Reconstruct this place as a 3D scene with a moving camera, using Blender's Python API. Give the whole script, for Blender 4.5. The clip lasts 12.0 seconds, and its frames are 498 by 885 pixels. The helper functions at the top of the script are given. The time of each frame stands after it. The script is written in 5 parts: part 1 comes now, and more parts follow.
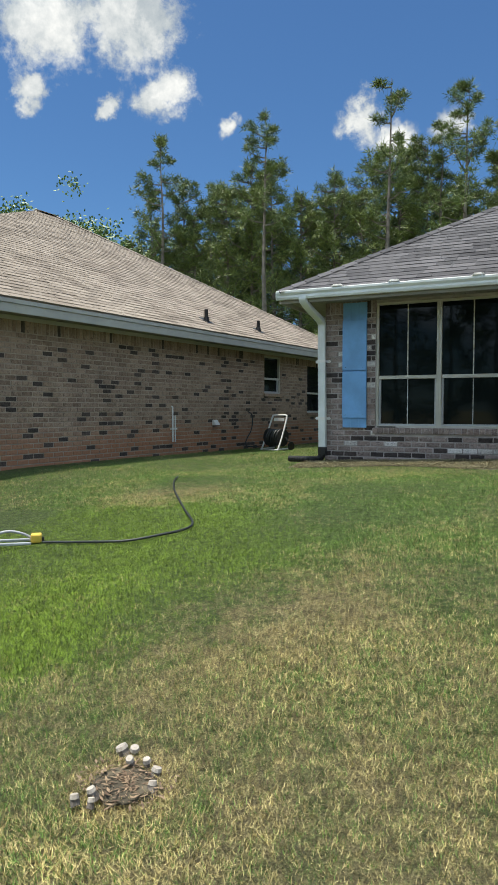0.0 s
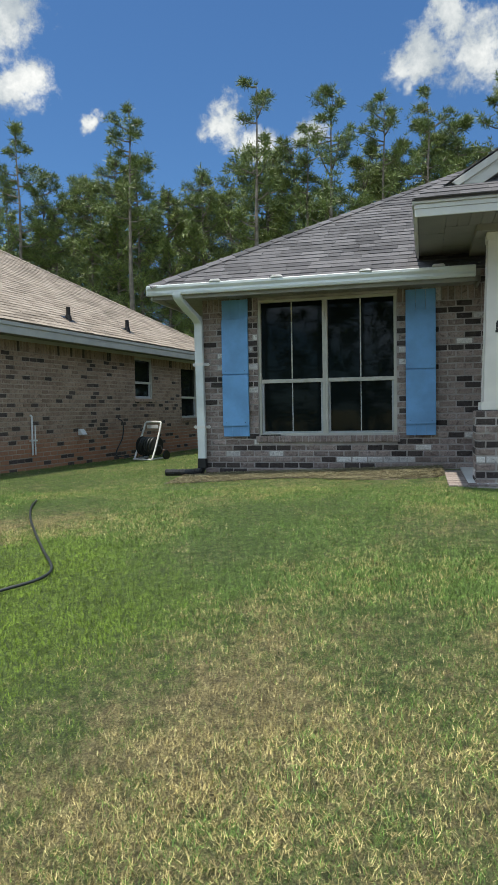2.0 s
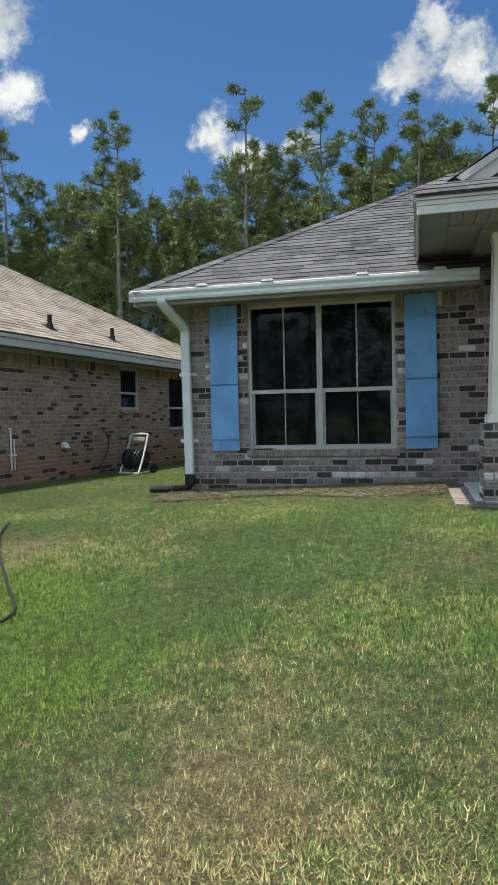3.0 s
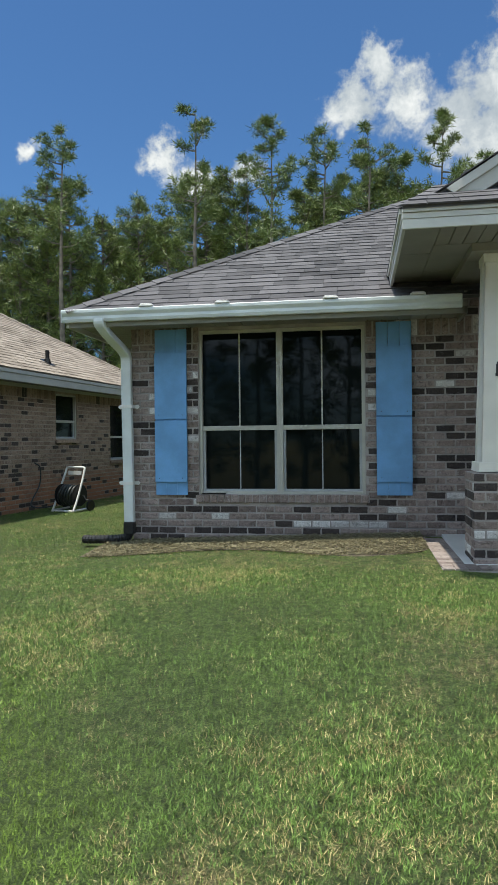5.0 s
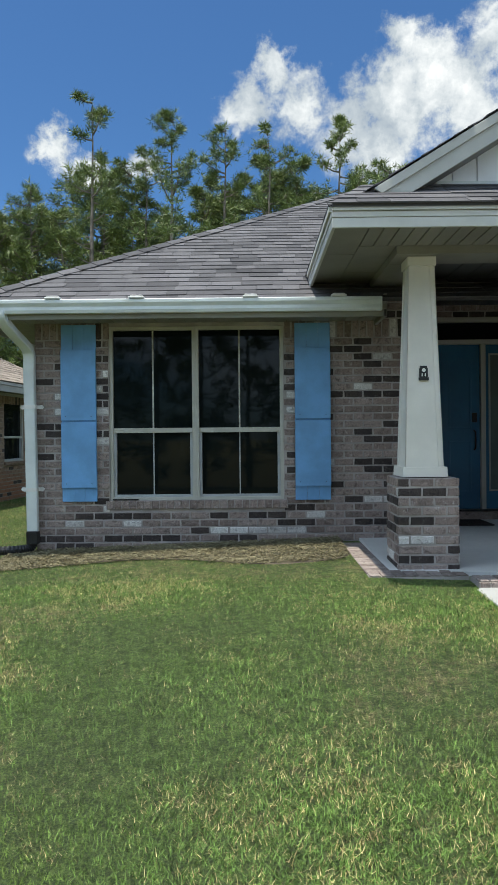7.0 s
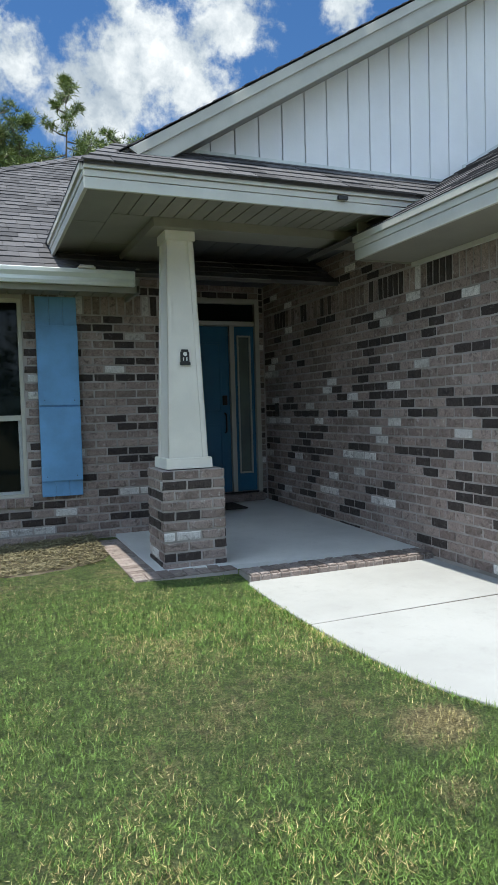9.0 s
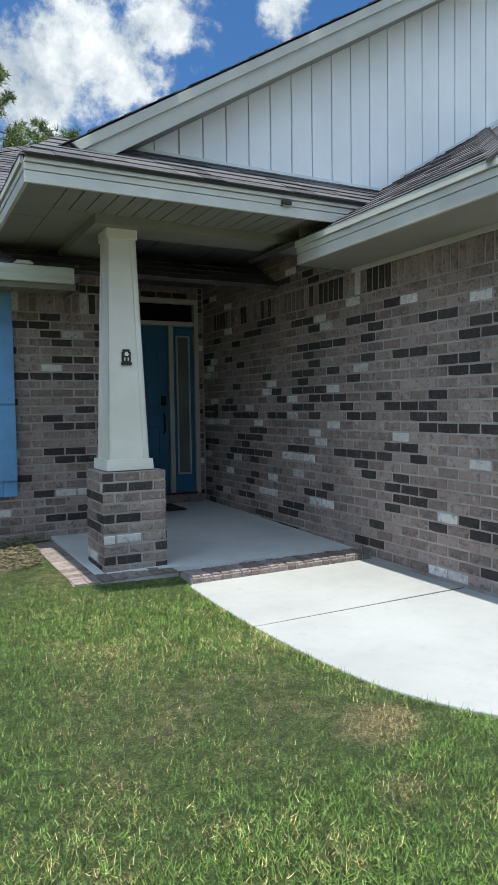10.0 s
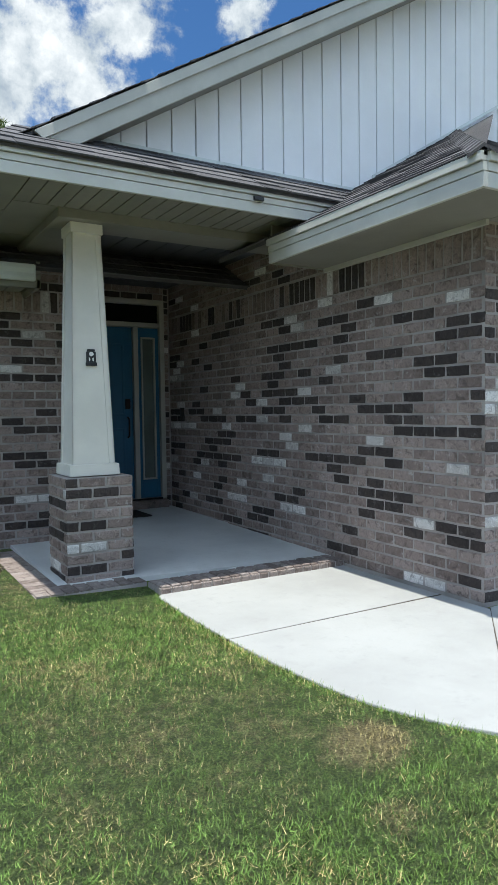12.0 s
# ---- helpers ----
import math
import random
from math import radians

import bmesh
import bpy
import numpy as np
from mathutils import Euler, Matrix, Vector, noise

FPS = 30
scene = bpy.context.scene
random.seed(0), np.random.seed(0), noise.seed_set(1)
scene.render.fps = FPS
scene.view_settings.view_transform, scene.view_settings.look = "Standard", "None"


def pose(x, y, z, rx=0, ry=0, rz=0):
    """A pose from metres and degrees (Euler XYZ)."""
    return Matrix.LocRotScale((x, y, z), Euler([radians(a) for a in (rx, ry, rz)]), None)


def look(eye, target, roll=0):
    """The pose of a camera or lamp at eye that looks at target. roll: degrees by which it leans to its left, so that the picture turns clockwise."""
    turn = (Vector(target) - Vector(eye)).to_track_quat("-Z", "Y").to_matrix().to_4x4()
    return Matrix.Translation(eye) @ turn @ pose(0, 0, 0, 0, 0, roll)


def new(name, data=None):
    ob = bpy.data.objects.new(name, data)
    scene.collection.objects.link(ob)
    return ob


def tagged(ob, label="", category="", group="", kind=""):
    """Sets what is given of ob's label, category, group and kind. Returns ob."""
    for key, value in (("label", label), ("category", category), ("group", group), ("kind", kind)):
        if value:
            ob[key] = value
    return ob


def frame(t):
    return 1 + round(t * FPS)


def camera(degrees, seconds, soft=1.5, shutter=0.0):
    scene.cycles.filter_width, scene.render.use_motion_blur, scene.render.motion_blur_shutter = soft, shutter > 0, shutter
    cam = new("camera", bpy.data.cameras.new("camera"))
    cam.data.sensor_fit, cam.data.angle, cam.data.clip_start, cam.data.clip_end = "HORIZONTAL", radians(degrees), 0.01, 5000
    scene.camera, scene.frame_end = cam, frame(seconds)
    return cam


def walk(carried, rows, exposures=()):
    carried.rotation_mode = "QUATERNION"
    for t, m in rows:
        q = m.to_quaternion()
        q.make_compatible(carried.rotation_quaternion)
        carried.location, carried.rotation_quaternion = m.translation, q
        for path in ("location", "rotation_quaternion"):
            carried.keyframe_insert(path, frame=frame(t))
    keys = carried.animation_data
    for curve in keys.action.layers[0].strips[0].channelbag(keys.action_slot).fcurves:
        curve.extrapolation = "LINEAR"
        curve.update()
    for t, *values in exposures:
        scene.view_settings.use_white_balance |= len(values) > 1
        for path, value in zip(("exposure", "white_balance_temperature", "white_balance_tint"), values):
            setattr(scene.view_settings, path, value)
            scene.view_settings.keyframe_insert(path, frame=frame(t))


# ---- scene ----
cam = camera(40.2, 12.0, 1.1)
PATH = [
    (0, (0.157, 0.099, 1.65), (-0.695, 1.906, 1.552), -0.0),
    (0.5, (-0.013, 0.247, 1.681), (-0.695, 2.126, 1.591), -1.2),
    (1, (-0.083, 0.486, 1.678), (-0.67, 2.396, 1.579), -1.4),
    (1.5, (-0.125, 0.751, 1.737), (-0.663, 2.675, 1.635), -1.1),
    (2, (-0.268, 1.003, 1.741), (-0.768, 2.937, 1.644), -1.0),
    (2.5, (-0.359, 1.265, 1.797), (-0.846, 3.204, 1.72), -1.0),
    (2.7, (-0.366, 1.376, 1.788), (-0.849, 3.316, 1.712), -1.2),
    (4.3, (-0.622, 2.273, 1.92), (-1.015, 4.234, 1.89), -0.6),
    (4.5, (-0.639, 2.411, 1.946), (-1.01, 4.376, 1.925), -0.6),
    (5, (-0.695, 2.579, 1.984), (-1.011, 4.554, 1.976), -0.6),
    (5.5, (-0.85, 2.705, 2.005), (-1.093, 4.69, 2.0), -0.5),
    (6, (-0.92, 2.769, 2.019), (-1.088, 4.762, 2.012), -0.4),
    (6.5, (-0.937, 2.789, 2.024), (-1.027, 4.787, 2.011), -0.4),
    (6.7, (-0.944, 2.801, 2.026), (-1.011, 4.8, 2.012), -0.4),
    (8.3, (-0.884, 3.255, 2.126), (-0.403, 5.196, 2.067), -1.5),
    (8.5, (-0.911, 3.301, 2.132), (-0.34, 5.216, 2.062), -1.5),
    (9, (-1.038, 3.423, 2.146), (-0.297, 5.278, 2.046), -1.6),
    (9.5, (-1.093, 3.468, 2.153), (-0.245, 5.276, 2.04), -1.3),
    (10, (-1.101, 3.453, 2.164), (-0.181, 5.226, 2.059), -0.9),
    (10.5, (-1.106, 3.442, 2.166), (-0.149, 5.196, 2.072), -0.9),
    (11, (-1.119, 3.471, 2.167), (-0.146, 5.215, 2.074), -1.0),
    (11.5, (-1.119, 3.528, 2.156), (-0.145, 5.272, 2.062), -1.0),
    (12, (-1.079, 3.643, 2.148), (-0.06, 5.361, 2.056), -0.8),
]
EXPOSURES = [(0.0, 0.98, 6950, 7), (2.7, 1.0, 6850, 7), (5.5, 1.02, 6800, 6), (9.0, 1.08, 6500, 6), (12.0, 1.08, 6450, 6)]
SUN, SKY, CLOUD, SKY_TINT = 2.85, 0.14, 0.55, (0.21, 0.33, 0.45)
walk(cam, [(t, look(eye, target, roll)) for t, eye, target, roll in PATH], EXPOSURES)

# ---- world, sun ----
SUN_EL, SUN_AZ = 79.0, 118.0        # azimuth in degrees from +y towards -x
CLOUDS = [
    (-0.581, 0.658, 0.478, 0.084),
    (-0.501, 0.718, 0.483, 0.077),
    (-0.489, 0.770, 0.410, 0.043),
    (-0.552, 0.738, 0.388, 0.017),
    (-0.619, 0.678, 0.397, 0.025),
    (-0.215, 0.907, 0.363, 0.032),
    (-0.152, 0.919, 0.364, 0.024),
    (-0.415, 0.826, 0.382, 0.018),
    (0.033, 0.877, 0.478, 0.035),
    (0.001, 0.899, 0.437, 0.042),
    (0.066, 0.899, 0.433, 0.052),
    (0.125, 0.908, 0.401, 0.052),
    (-0.255, 0.891, 0.376, 0.034),
    (-0.144, 0.918, 0.370, 0.026),
    (0.189, 0.851, 0.491, 0.035),
    (0.172, 0.907, 0.384, 0.062),
    (0.236, 0.866, 0.442, 0.077),
    (0.318, 0.816, 0.482, 0.062),
    (0.188, 0.883, 0.430, 0.077),
    (0.275, 0.861, 0.428, 0.070),
    (0.447, 0.745, 0.495, 0.042),
    (0.223, 0.853, 0.473, 0.049),
]
world = bpy.data.worlds.new("world")
scene.world = world
world.use_nodes = True


class Graph:
    """Short-hand for building node trees."""

    def __init__(self, tree):
        self.t = tree

    def n(self, kind, ins=None, operation=None, use_clamp=False, smooth=False, blend_type=None):
        node = self.t.nodes.new(kind)
        if operation:
            node.operation = operation
        if use_clamp:
            node.use_clamp = True
        if smooth:
            node.interpolation_type = "SMOOTHSTEP"
        if blend_type:
            node.data_type, node.blend_type = "RGBA", blend_type
        for k, v in (ins or {}).items():
            if isinstance(v, bpy.types.NodeSocket):
                self.t.links.new(v, node.inputs[k])
            else:
                node.inputs[k].default_value = v
        return node

    def math(self, op, a, b=0.0, c=0.0, clamp=False):
        return self.n("ShaderNodeMath", {0: a, 1: b, 2: c}, operation=op, use_clamp=clamp).outputs[0]

    def smooth(self, v, lo, hi, a=0.0, b=1.0):
        return self.n("ShaderNodeMapRange", {"Value": v, "From Min": lo, "From Max": hi, "To Min": a, "To Max": b},
                      smooth=True).outputs["Result"]

    def noise(self, vec, scale, detail=4.0, rough=0.55, dist=0.0):
        return self.n("ShaderNodeTexNoise", {"Vector": vec, "Scale": scale, "Detail": detail, "Roughness": rough, "Distortion": dist})

    def mix(self, f, a, b, blend="MIX"):
        m = self.n("ShaderNodeMix", blend_type=blend)
        for k, v in ((0, f), (6, a), (7, b)):
            if isinstance(v, bpy.types.NodeSocket):
                self.t.links.new(v, m.inputs[k])
            elif k:
                m.inputs[k].default_value = (*v[:3], 1)
            else:
                m.inputs[k].default_value = v
        return m.outputs[2]

    def ramp(self, f, stops, mode="LINEAR"):
        r = self.n("ShaderNodeValToRGB", {"Fac": f})
        r.color_ramp.interpolation = mode
        els = r.color_ramp.elements
        while len(els) < len(stops):
            els.new(0.5)
        for e, (p, c) in zip(els, stops):
            e.position, e.color = p, (*c, 1)
        return r.outputs[0]

    def scaled(self, vec, x, y, z):
        return self.n("ShaderNodeVectorMath", {0: vec, 1: (x, y, z)}, operation="MULTIPLY").outputs[0]


def build_world():
    t = world.node_tree
    t.nodes.clear()
    g = Graph(t)
    sky = g.n("ShaderNodeTexSky")
    sky.sky_type, sky.sun_disc, sky.sun_elevation, sky.sun_rotation = "NISHITA", False, radians(SUN_EL), radians(-SUN_AZ)
    sky.air_density, sky.dust_density, sky.ozone_density = 1.0, 0.4, 3.0
    way = g.n("ShaderNodeTexCoord").outputs["Generated"]
    warp = g.noise(way, 16.0, 6.0, 0.62)
    off = g.n("ShaderNodeVectorMath", {0: warp.outputs["Color"], 1: (0.5, 0.5, 0.5)}, operation="SUBTRACT").outputs[0]
    off = g.n("ShaderNodeVectorMath", {0: off, "Scale": 0.075}, operation="SCALE").outputs[0]
    bent = g.n("ShaderNodeVectorMath", {0: way, 1: off}, operation="ADD").outputs[0]
    best = None
    for x, y, z, r in CLOUDS:
        d = g.n("ShaderNodeVectorMath", {0: bent, 1: (x, y, z)}, operation="DISTANCE").outputs["Value"]
        v = g.math("MULTIPLY_ADD", d, -1.0 / r, 1.0)
        best = v if best is None else g.math("SMOOTH_MAX", best, v, 0.15)
    # scattered cumulus added over the unseen rest of the sky, as fill light
    rest = g.noise(g.scaled(way, 1.0, 1.0, 1.6), 2.6, 6.0, 0.55).outputs["Fac"]
    front = g.n("ShaderNodeSeparateXYZ", {0: way}).outputs
    rest = g.math("MULTIPLY", g.smooth(rest, 0.4, 0.6), g.smooth(front["Y"], 0.55, 0.2))
    fine = g.noise(way, 42.0, 6.0, 0.65).outputs["Fac"]
    dens = g.math("ADD", best, g.math("MULTIPLY_ADD", fine, 1.5, -0.72))
    cover = g.math("MAXIMUM", g.smooth(dens, 0.0, 0.62), rest)
    lump = g.noise(bent, 11.0, 5.0, 0.6).outputs["Fac"]
    cloud = g.ramp(g.math("ADD", g.math("MULTIPLY", lump, 0.9), g.math("MULTIPLY", dens, 0.25)),
                   [(0.28, (0.3, 0.37, 0.46)), (0.52, (0.5, 0.56, 0.63)), (0.8, (0.95, 0.97, 1.0))])
    blue = g.mix(1.0, sky.outputs[0], SKY_TINT, "MULTIPLY")
    bg1 = g.n("ShaderNodeBackground", {"Color": blue, "Strength": SKY})
    # unseen clouds overhead and behind are brightened to fill the shaded walls
    bg2 = g.n("ShaderNodeBackground", {"Color": cloud, "Strength": g.smooth(g.math("MULTIPLY_ADD", front["Y"], -0.6, front["Z"]), 0.05, 0.6, CLOUD, CLOUD * 4.4)})
    both = g.n("ShaderNodeMixShader", {0: cover, 1: bg1.outputs[0], 2: bg2.outputs[0]})
    g.n("ShaderNodeOutputWorld", {0: both.outputs[0]})


build_world()
sun = new("sun", bpy.data.lights.new("sun", "SUN"))
sun.data.energy, sun.data.angle, sun.data.color = SUN, radians(0.53), (1.0, 0.955, 0.88)
sx, sy = -math.sin(radians(SUN_AZ)), math.cos(radians(SUN_AZ))
h = math.cos(radians(SUN_EL))
sun.matrix_world = look((20 * sx * h, 20 * sy * h, 40), (0, 0, 40 - 20 * math.sin(radians(SUN_EL))))

# ---- materials ----
def material(name, build, rough=0.8, metallic=0.0, spec=0.5):
    m = bpy.data.materials.new(name)
    m.use_nodes = True
    t = m.node_tree
    t.nodes.clear()
    g = Graph(t)
    p = g.n("ShaderNodeBsdfPrincipled", {"Roughness": rough, "Metallic": metallic, "Specular IOR Level": spec})
    pos = g.n("ShaderNodeNewGeometry").outputs["Position"]
    col, height, depth, r = build(g, pos)
    if isinstance(col, bpy.types.NodeSocket):
        t.links.new(col, p.inputs["Base Color"])
    else:
        p.inputs["Base Color"].default_value = (*col, 1)
    if height is not None:
        b = g.n("ShaderNodeBump", {"Height": height, "Strength": 1.0, "Distance": depth})
        t.links.new(b.outputs[0], p.inputs["Normal"])
    if r is not None:
        t.links.new(r, p.inputs["Roughness"])
    g.n("ShaderNodeOutputMaterial", {0: p.outputs[0]})
    return m


def piece_random(g):
    """A random number for each piece, be it an object of its own or an island of a joined mesh."""
    a = g.n("ShaderNodeObjectInfo").outputs["Random"]
    b = g.n("ShaderNodeNewGeometry").outputs["Random Per Island"]
    return g.math("FRACT", g.math("ADD", g.math("MULTIPLY", a, 7.31), g.math("MULTIPLY", b, 5.17)))


def brick_look(tones, white, smears=0.3, clay=None):
    """Tumbled clay brick: a tone for each piece, mottled, with wiped-on lime and rough skin."""
    def build(g, pos):
        r = piece_random(g)
        n = len(tones)
        base = g.ramp(r, [(k / max(1, n - 1), c) for k, c in enumerate(tones)])
        sc = g.n("ShaderNodeVectorMath", {0: pos, 1: g.n("ShaderNodeCombineXYZ", {0: g.math("MULTIPLY", r, 40.0)}).outputs[0]}, operation="ADD").outputs[0]
        sm = g.noise(sc, 17.0, 5.0, 0.65, 1.0).outputs["Fac"]
        fine = g.noise(pos, 120.0, 4.0, 0.65).outputs["Fac"]
        low = tuple(x * 0.42 for x in tones[0])
        col = g.mix(g.smooth(sm, 0.5, 0.68, 0, 0.7), base, low)
        col = g.mix(g.smooth(sm, 0.45, 0.3, 0, 0.45), col, tuple(min(1, x * 1.35) for x in tones[-1]))
        smear = g.noise(sc, 15.0, 6.0, 0.75, 0.6).outputs["Fac"]
        col = g.mix(g.smooth(smear, 0.56, 0.7, 0, smears), col, white)
        col = g.mix(g.smooth(fine, 0.4, 0.7, 0.0, 0.45), col, low)
        stain = g.noise(pos, 1.3, 4.0).outputs["Fac"]
        col = g.mix(1.0, col, g.ramp(stain, [(0.3, (0.82, 0.81, 0.8)), (0.7, (1.08, 1.06, 1.05))]), "MULTIPLY")
        if clay:
            # red soil splashed up the foot of the wall
            z = g.n("ShaderNodeSeparateXYZ", {0: pos}).outputs["Z"]
            z = g.math("ADD", z, g.math("MULTIPLY", stain, 0.5))
            col = g.mix(g.smooth(z, 1.8, 1.2, 0.0, 0.85), col, clay)
        hgt = g.math("ADD", g.math("MULTIPLY", fine, 0.4), g.math("MULTIPLY", sm, 1.0))
        return col, hgt, 0.014, None
    return build


M = {}
LIME = (0.8, 0.8, 0.79)
M["brick"] = material("brick", brick_look([(0.22, 0.17, 0.155), (0.33, 0.262, 0.238), (0.4, 0.325, 0.3)], LIME, 0.4), 0.85)
M["brick_dark"] = material("brick_dark", brick_look([(0.04, 0.031, 0.03), (0.08, 0.062, 0.058)], LIME, 0.12), 0.85)
M["brick_lime"] = material("brick_limewashed", brick_look([(0.55, 0.53, 0.52), (0.88, 0.87, 0.86)], (0.9, 0.9, 0.9), 1.0), 0.85)
M["brick_b"] = material("brick_brown", brick_look([(0.28, 0.19, 0.14), (0.4, 0.285, 0.21), (0.46, 0.335, 0.25)], (0.62, 0.54, 0.46), 0.4, (0.42, 0.19, 0.1)), 0.88)
M["brick_b_dark"] = material("brick_brown_dark", brick_look([(0.06, 0.046, 0.04), (0.12, 0.09, 0.075)], (0.5, 0.42, 0.35), 0.1), 0.88)
M["brick_edge"] = material("brick_weathered", brick_look([(0.19, 0.15, 0.135), (0.31, 0.26, 0.24), (0.36, 0.31, 0.29)], (0.62, 0.6, 0.58)), 0.9)


def plain(col, var=0.12, scale=6.0, fine=90.0, depth=0.001, tint=None):
    def build(g, pos):
        a = g.noise(pos, scale, 5.0, 0.6).outputs["Fac"]
        b = g.noise(pos, fine, 4.0, 0.6).outputs["Fac"]
        lo = tuple(c * (1 - var * 2) for c in (tint or col))
        hi = tuple(min(1, c * (1 + var)) for c in col)
        c = g.mix(g.smooth(a, 0.3, 0.7), lo, hi)
        c = g.mix(g.smooth(b, 0.3, 0.75, 0, var), c, tuple(x * 0.6 for x in col))
        return c, b, depth, None
    return build


def by_piece(lo, hi, fine=160.0, depth=0.002, streak=None):
    def build(g, pos):
        r = piece_random(g)
        a = g.noise(pos, fine, 3.0, 0.6).outputs["Fac"]
        b = g.noise(pos, 0.8, 4.0, 0.6).outputs["Fac"]
        c = g.mix(r, lo, hi)
        c = g.mix(g.smooth(a, 0.35, 0.75, 0.0, 0.55), c, tuple(x * 0.45 for x in lo))
        c = g.mix(g.smooth(b, 0.35, 0.7, 0.0, 0.3), c, tuple(x * 1.25 for x in hi))
        return c, a, depth, None
    return build


M["mortar"] = material("mortar", plain((0.4, 0.365, 0.345), 0.15, 3.0, 140.0, 0.002), 0.95)
M["mortar_b"] = material("mortar_brown", plain((0.42, 0.34, 0.27), 0.15, 3.0, 140.0, 0.002), 0.95)
M["shingle"] = material("shingle_grey", by_piece((0.035, 0.034, 0.038), (0.135, 0.13, 0.137)), 0.93)
M["shingle_b"] = material("shingle_brown", by_piece((0.19, 0.155, 0.122), (0.36, 0.305, 0.25)), 0.93)
M["trim"] = material("trim_paint", plain((0.56, 0.555, 0.51), 0.05, 2.5, 60.0, 0.0006), 0.5)
M["trim_b"] = material("trim_paint_olive", plain((0.47, 0.465, 0.42), 0.05, 2.5, 60.0, 0.0006), 0.55)
# pale soffits and beam, darkened in colour for the shade under the eaves
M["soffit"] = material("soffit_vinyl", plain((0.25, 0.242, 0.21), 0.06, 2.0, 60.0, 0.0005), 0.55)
# porch ceiling: soffit vinyl again, with the porch's deep shade put into its colour
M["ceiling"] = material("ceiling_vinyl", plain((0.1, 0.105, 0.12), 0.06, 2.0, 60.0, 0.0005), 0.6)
M["gutter"] = material("gutter_white", plain((0.68, 0.72, 0.71), 0.05, 3.0, 50.0, 0.0003), 0.35)
M["siding"] = material("siding_white", plain((0.85, 0.86, 0.87), 0.03, 1.2, 70.0, 0.0008), 0.6)
M["column"] = material("column_paint", plain((0.75, 0.725, 0.655), 0.04, 2.5, 80.0, 0.0008), 0.5)
M["blue"] = material("shutter_blue", plain((0.15, 0.365, 0.66), 0.08, 3.0, 60.0, 0.0008), 0.5)
M["doorblue"] = material("door_blue", plain((0.02, 0.125, 0.23), 0.07, 2.0, 60.0, 0.0005), 0.4)
M["frame"] = material("window_frame", plain((0.47, 0.46, 0.41), 0.05, 3.0, 60.0, 0.0004), 0.45)
# near-black colour stands in for the darkness of unlit rooms
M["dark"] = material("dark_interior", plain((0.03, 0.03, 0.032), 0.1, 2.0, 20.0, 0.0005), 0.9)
M["black"] = material("black_plastic", plain((0.015, 0.015, 0.016), 0.15, 8.0, 60.0, 0.0004), 0.45)
M["metal"] = material("bronze_metal", plain((0.03, 0.028, 0.026), 0.1, 8.0, 60.0, 0.0002), 0.35, 0.7)
M["white"] = material("white_plastic", plain((0.72, 0.71, 0.68), 0.06, 6.0, 50.0, 0.0003), 0.4)
M["grey"] = material("grey_plastic", plain((0.4, 0.42, 0.44), 0.08, 6.0, 50.0, 0.0003), 0.4)
M["yellow"] = material("yellow_plastic", plain((0.75, 0.5, 0.08), 0.06, 6.0, 50.0, 0.0003), 0.4)
M["rubber"] = material("hose_rubber", plain((0.03, 0.035, 0.035), 0.15, 8.0, 60.0, 0.0004), 0.4)
M["stump"] = material("cut_wood", plain((0.45, 0.4, 0.34), 0.15, 30.0, 120.0, 0.002), 0.85)
M["bark_grey"] = material("stub_bark", plain((0.2, 0.17, 0.145), 0.25, 30.0, 120.0, 0.004), 0.9)
M["mat"] = material("door_mat", plain((0.045, 0.035, 0.03), 0.2, 20.0, 200.0, 0.004), 0.95)
M["screen"] = material("insect_screen", plain((0.025, 0.026, 0.028), 0.1, 3.0, 300.0, 0.0006), 0.7)
M["blind"] = material("blind_cloth", plain((0.12, 0.15, 0.14), 0.1, 3.0, 100.0, 0.0006), 0.8)


def glass_look(g, pos):
    w = g.noise(pos, 1.7, 2.0).outputs["Fac"]
    return (0.006, 0.009, 0.009), w, 0.0005, None


M["glass"] = material("tinted_glass", glass_look, 0.03, spec=0.15)


def concrete(base):
    def build(g, pos):
        a = g.noise(pos, 1.1, 6.0, 0.65).outputs["Fac"]
        b = g.noise(pos, 14.0, 5.0, 0.7).outputs["Fac"]
        f = g.noise(pos, 220.0, 3.0, 0.6).outputs["Fac"]
        c = g.mix(g.smooth(a, 0.3, 0.7), tuple(x * 0.88 for x in base), tuple(min(1, x * 1.06) for x in base))
        c = g.mix(g.smooth(b, 0.52, 0.75, 0, 0.35), c, tuple(x * 0.72 for x in base))
        c = g.mix(g.smooth(f, 0.5, 0.75, 0, 0.2), c, tuple(x * 0.6 for x in base))
        return c, g.math("ADD", f, b), 0.0015, None
    return build


M["concrete"] = material("concrete_pale", concrete((0.37, 0.375, 0.37)), 0.85)
M["slab"] = material("concrete_porch", concrete((0.62, 0.62, 0.61)), 0.75)
M["seal"] = material("joint_filler", plain((0.09, 0.075, 0.06), 0.25, 20.0, 120.0, 0.004), 0.95)


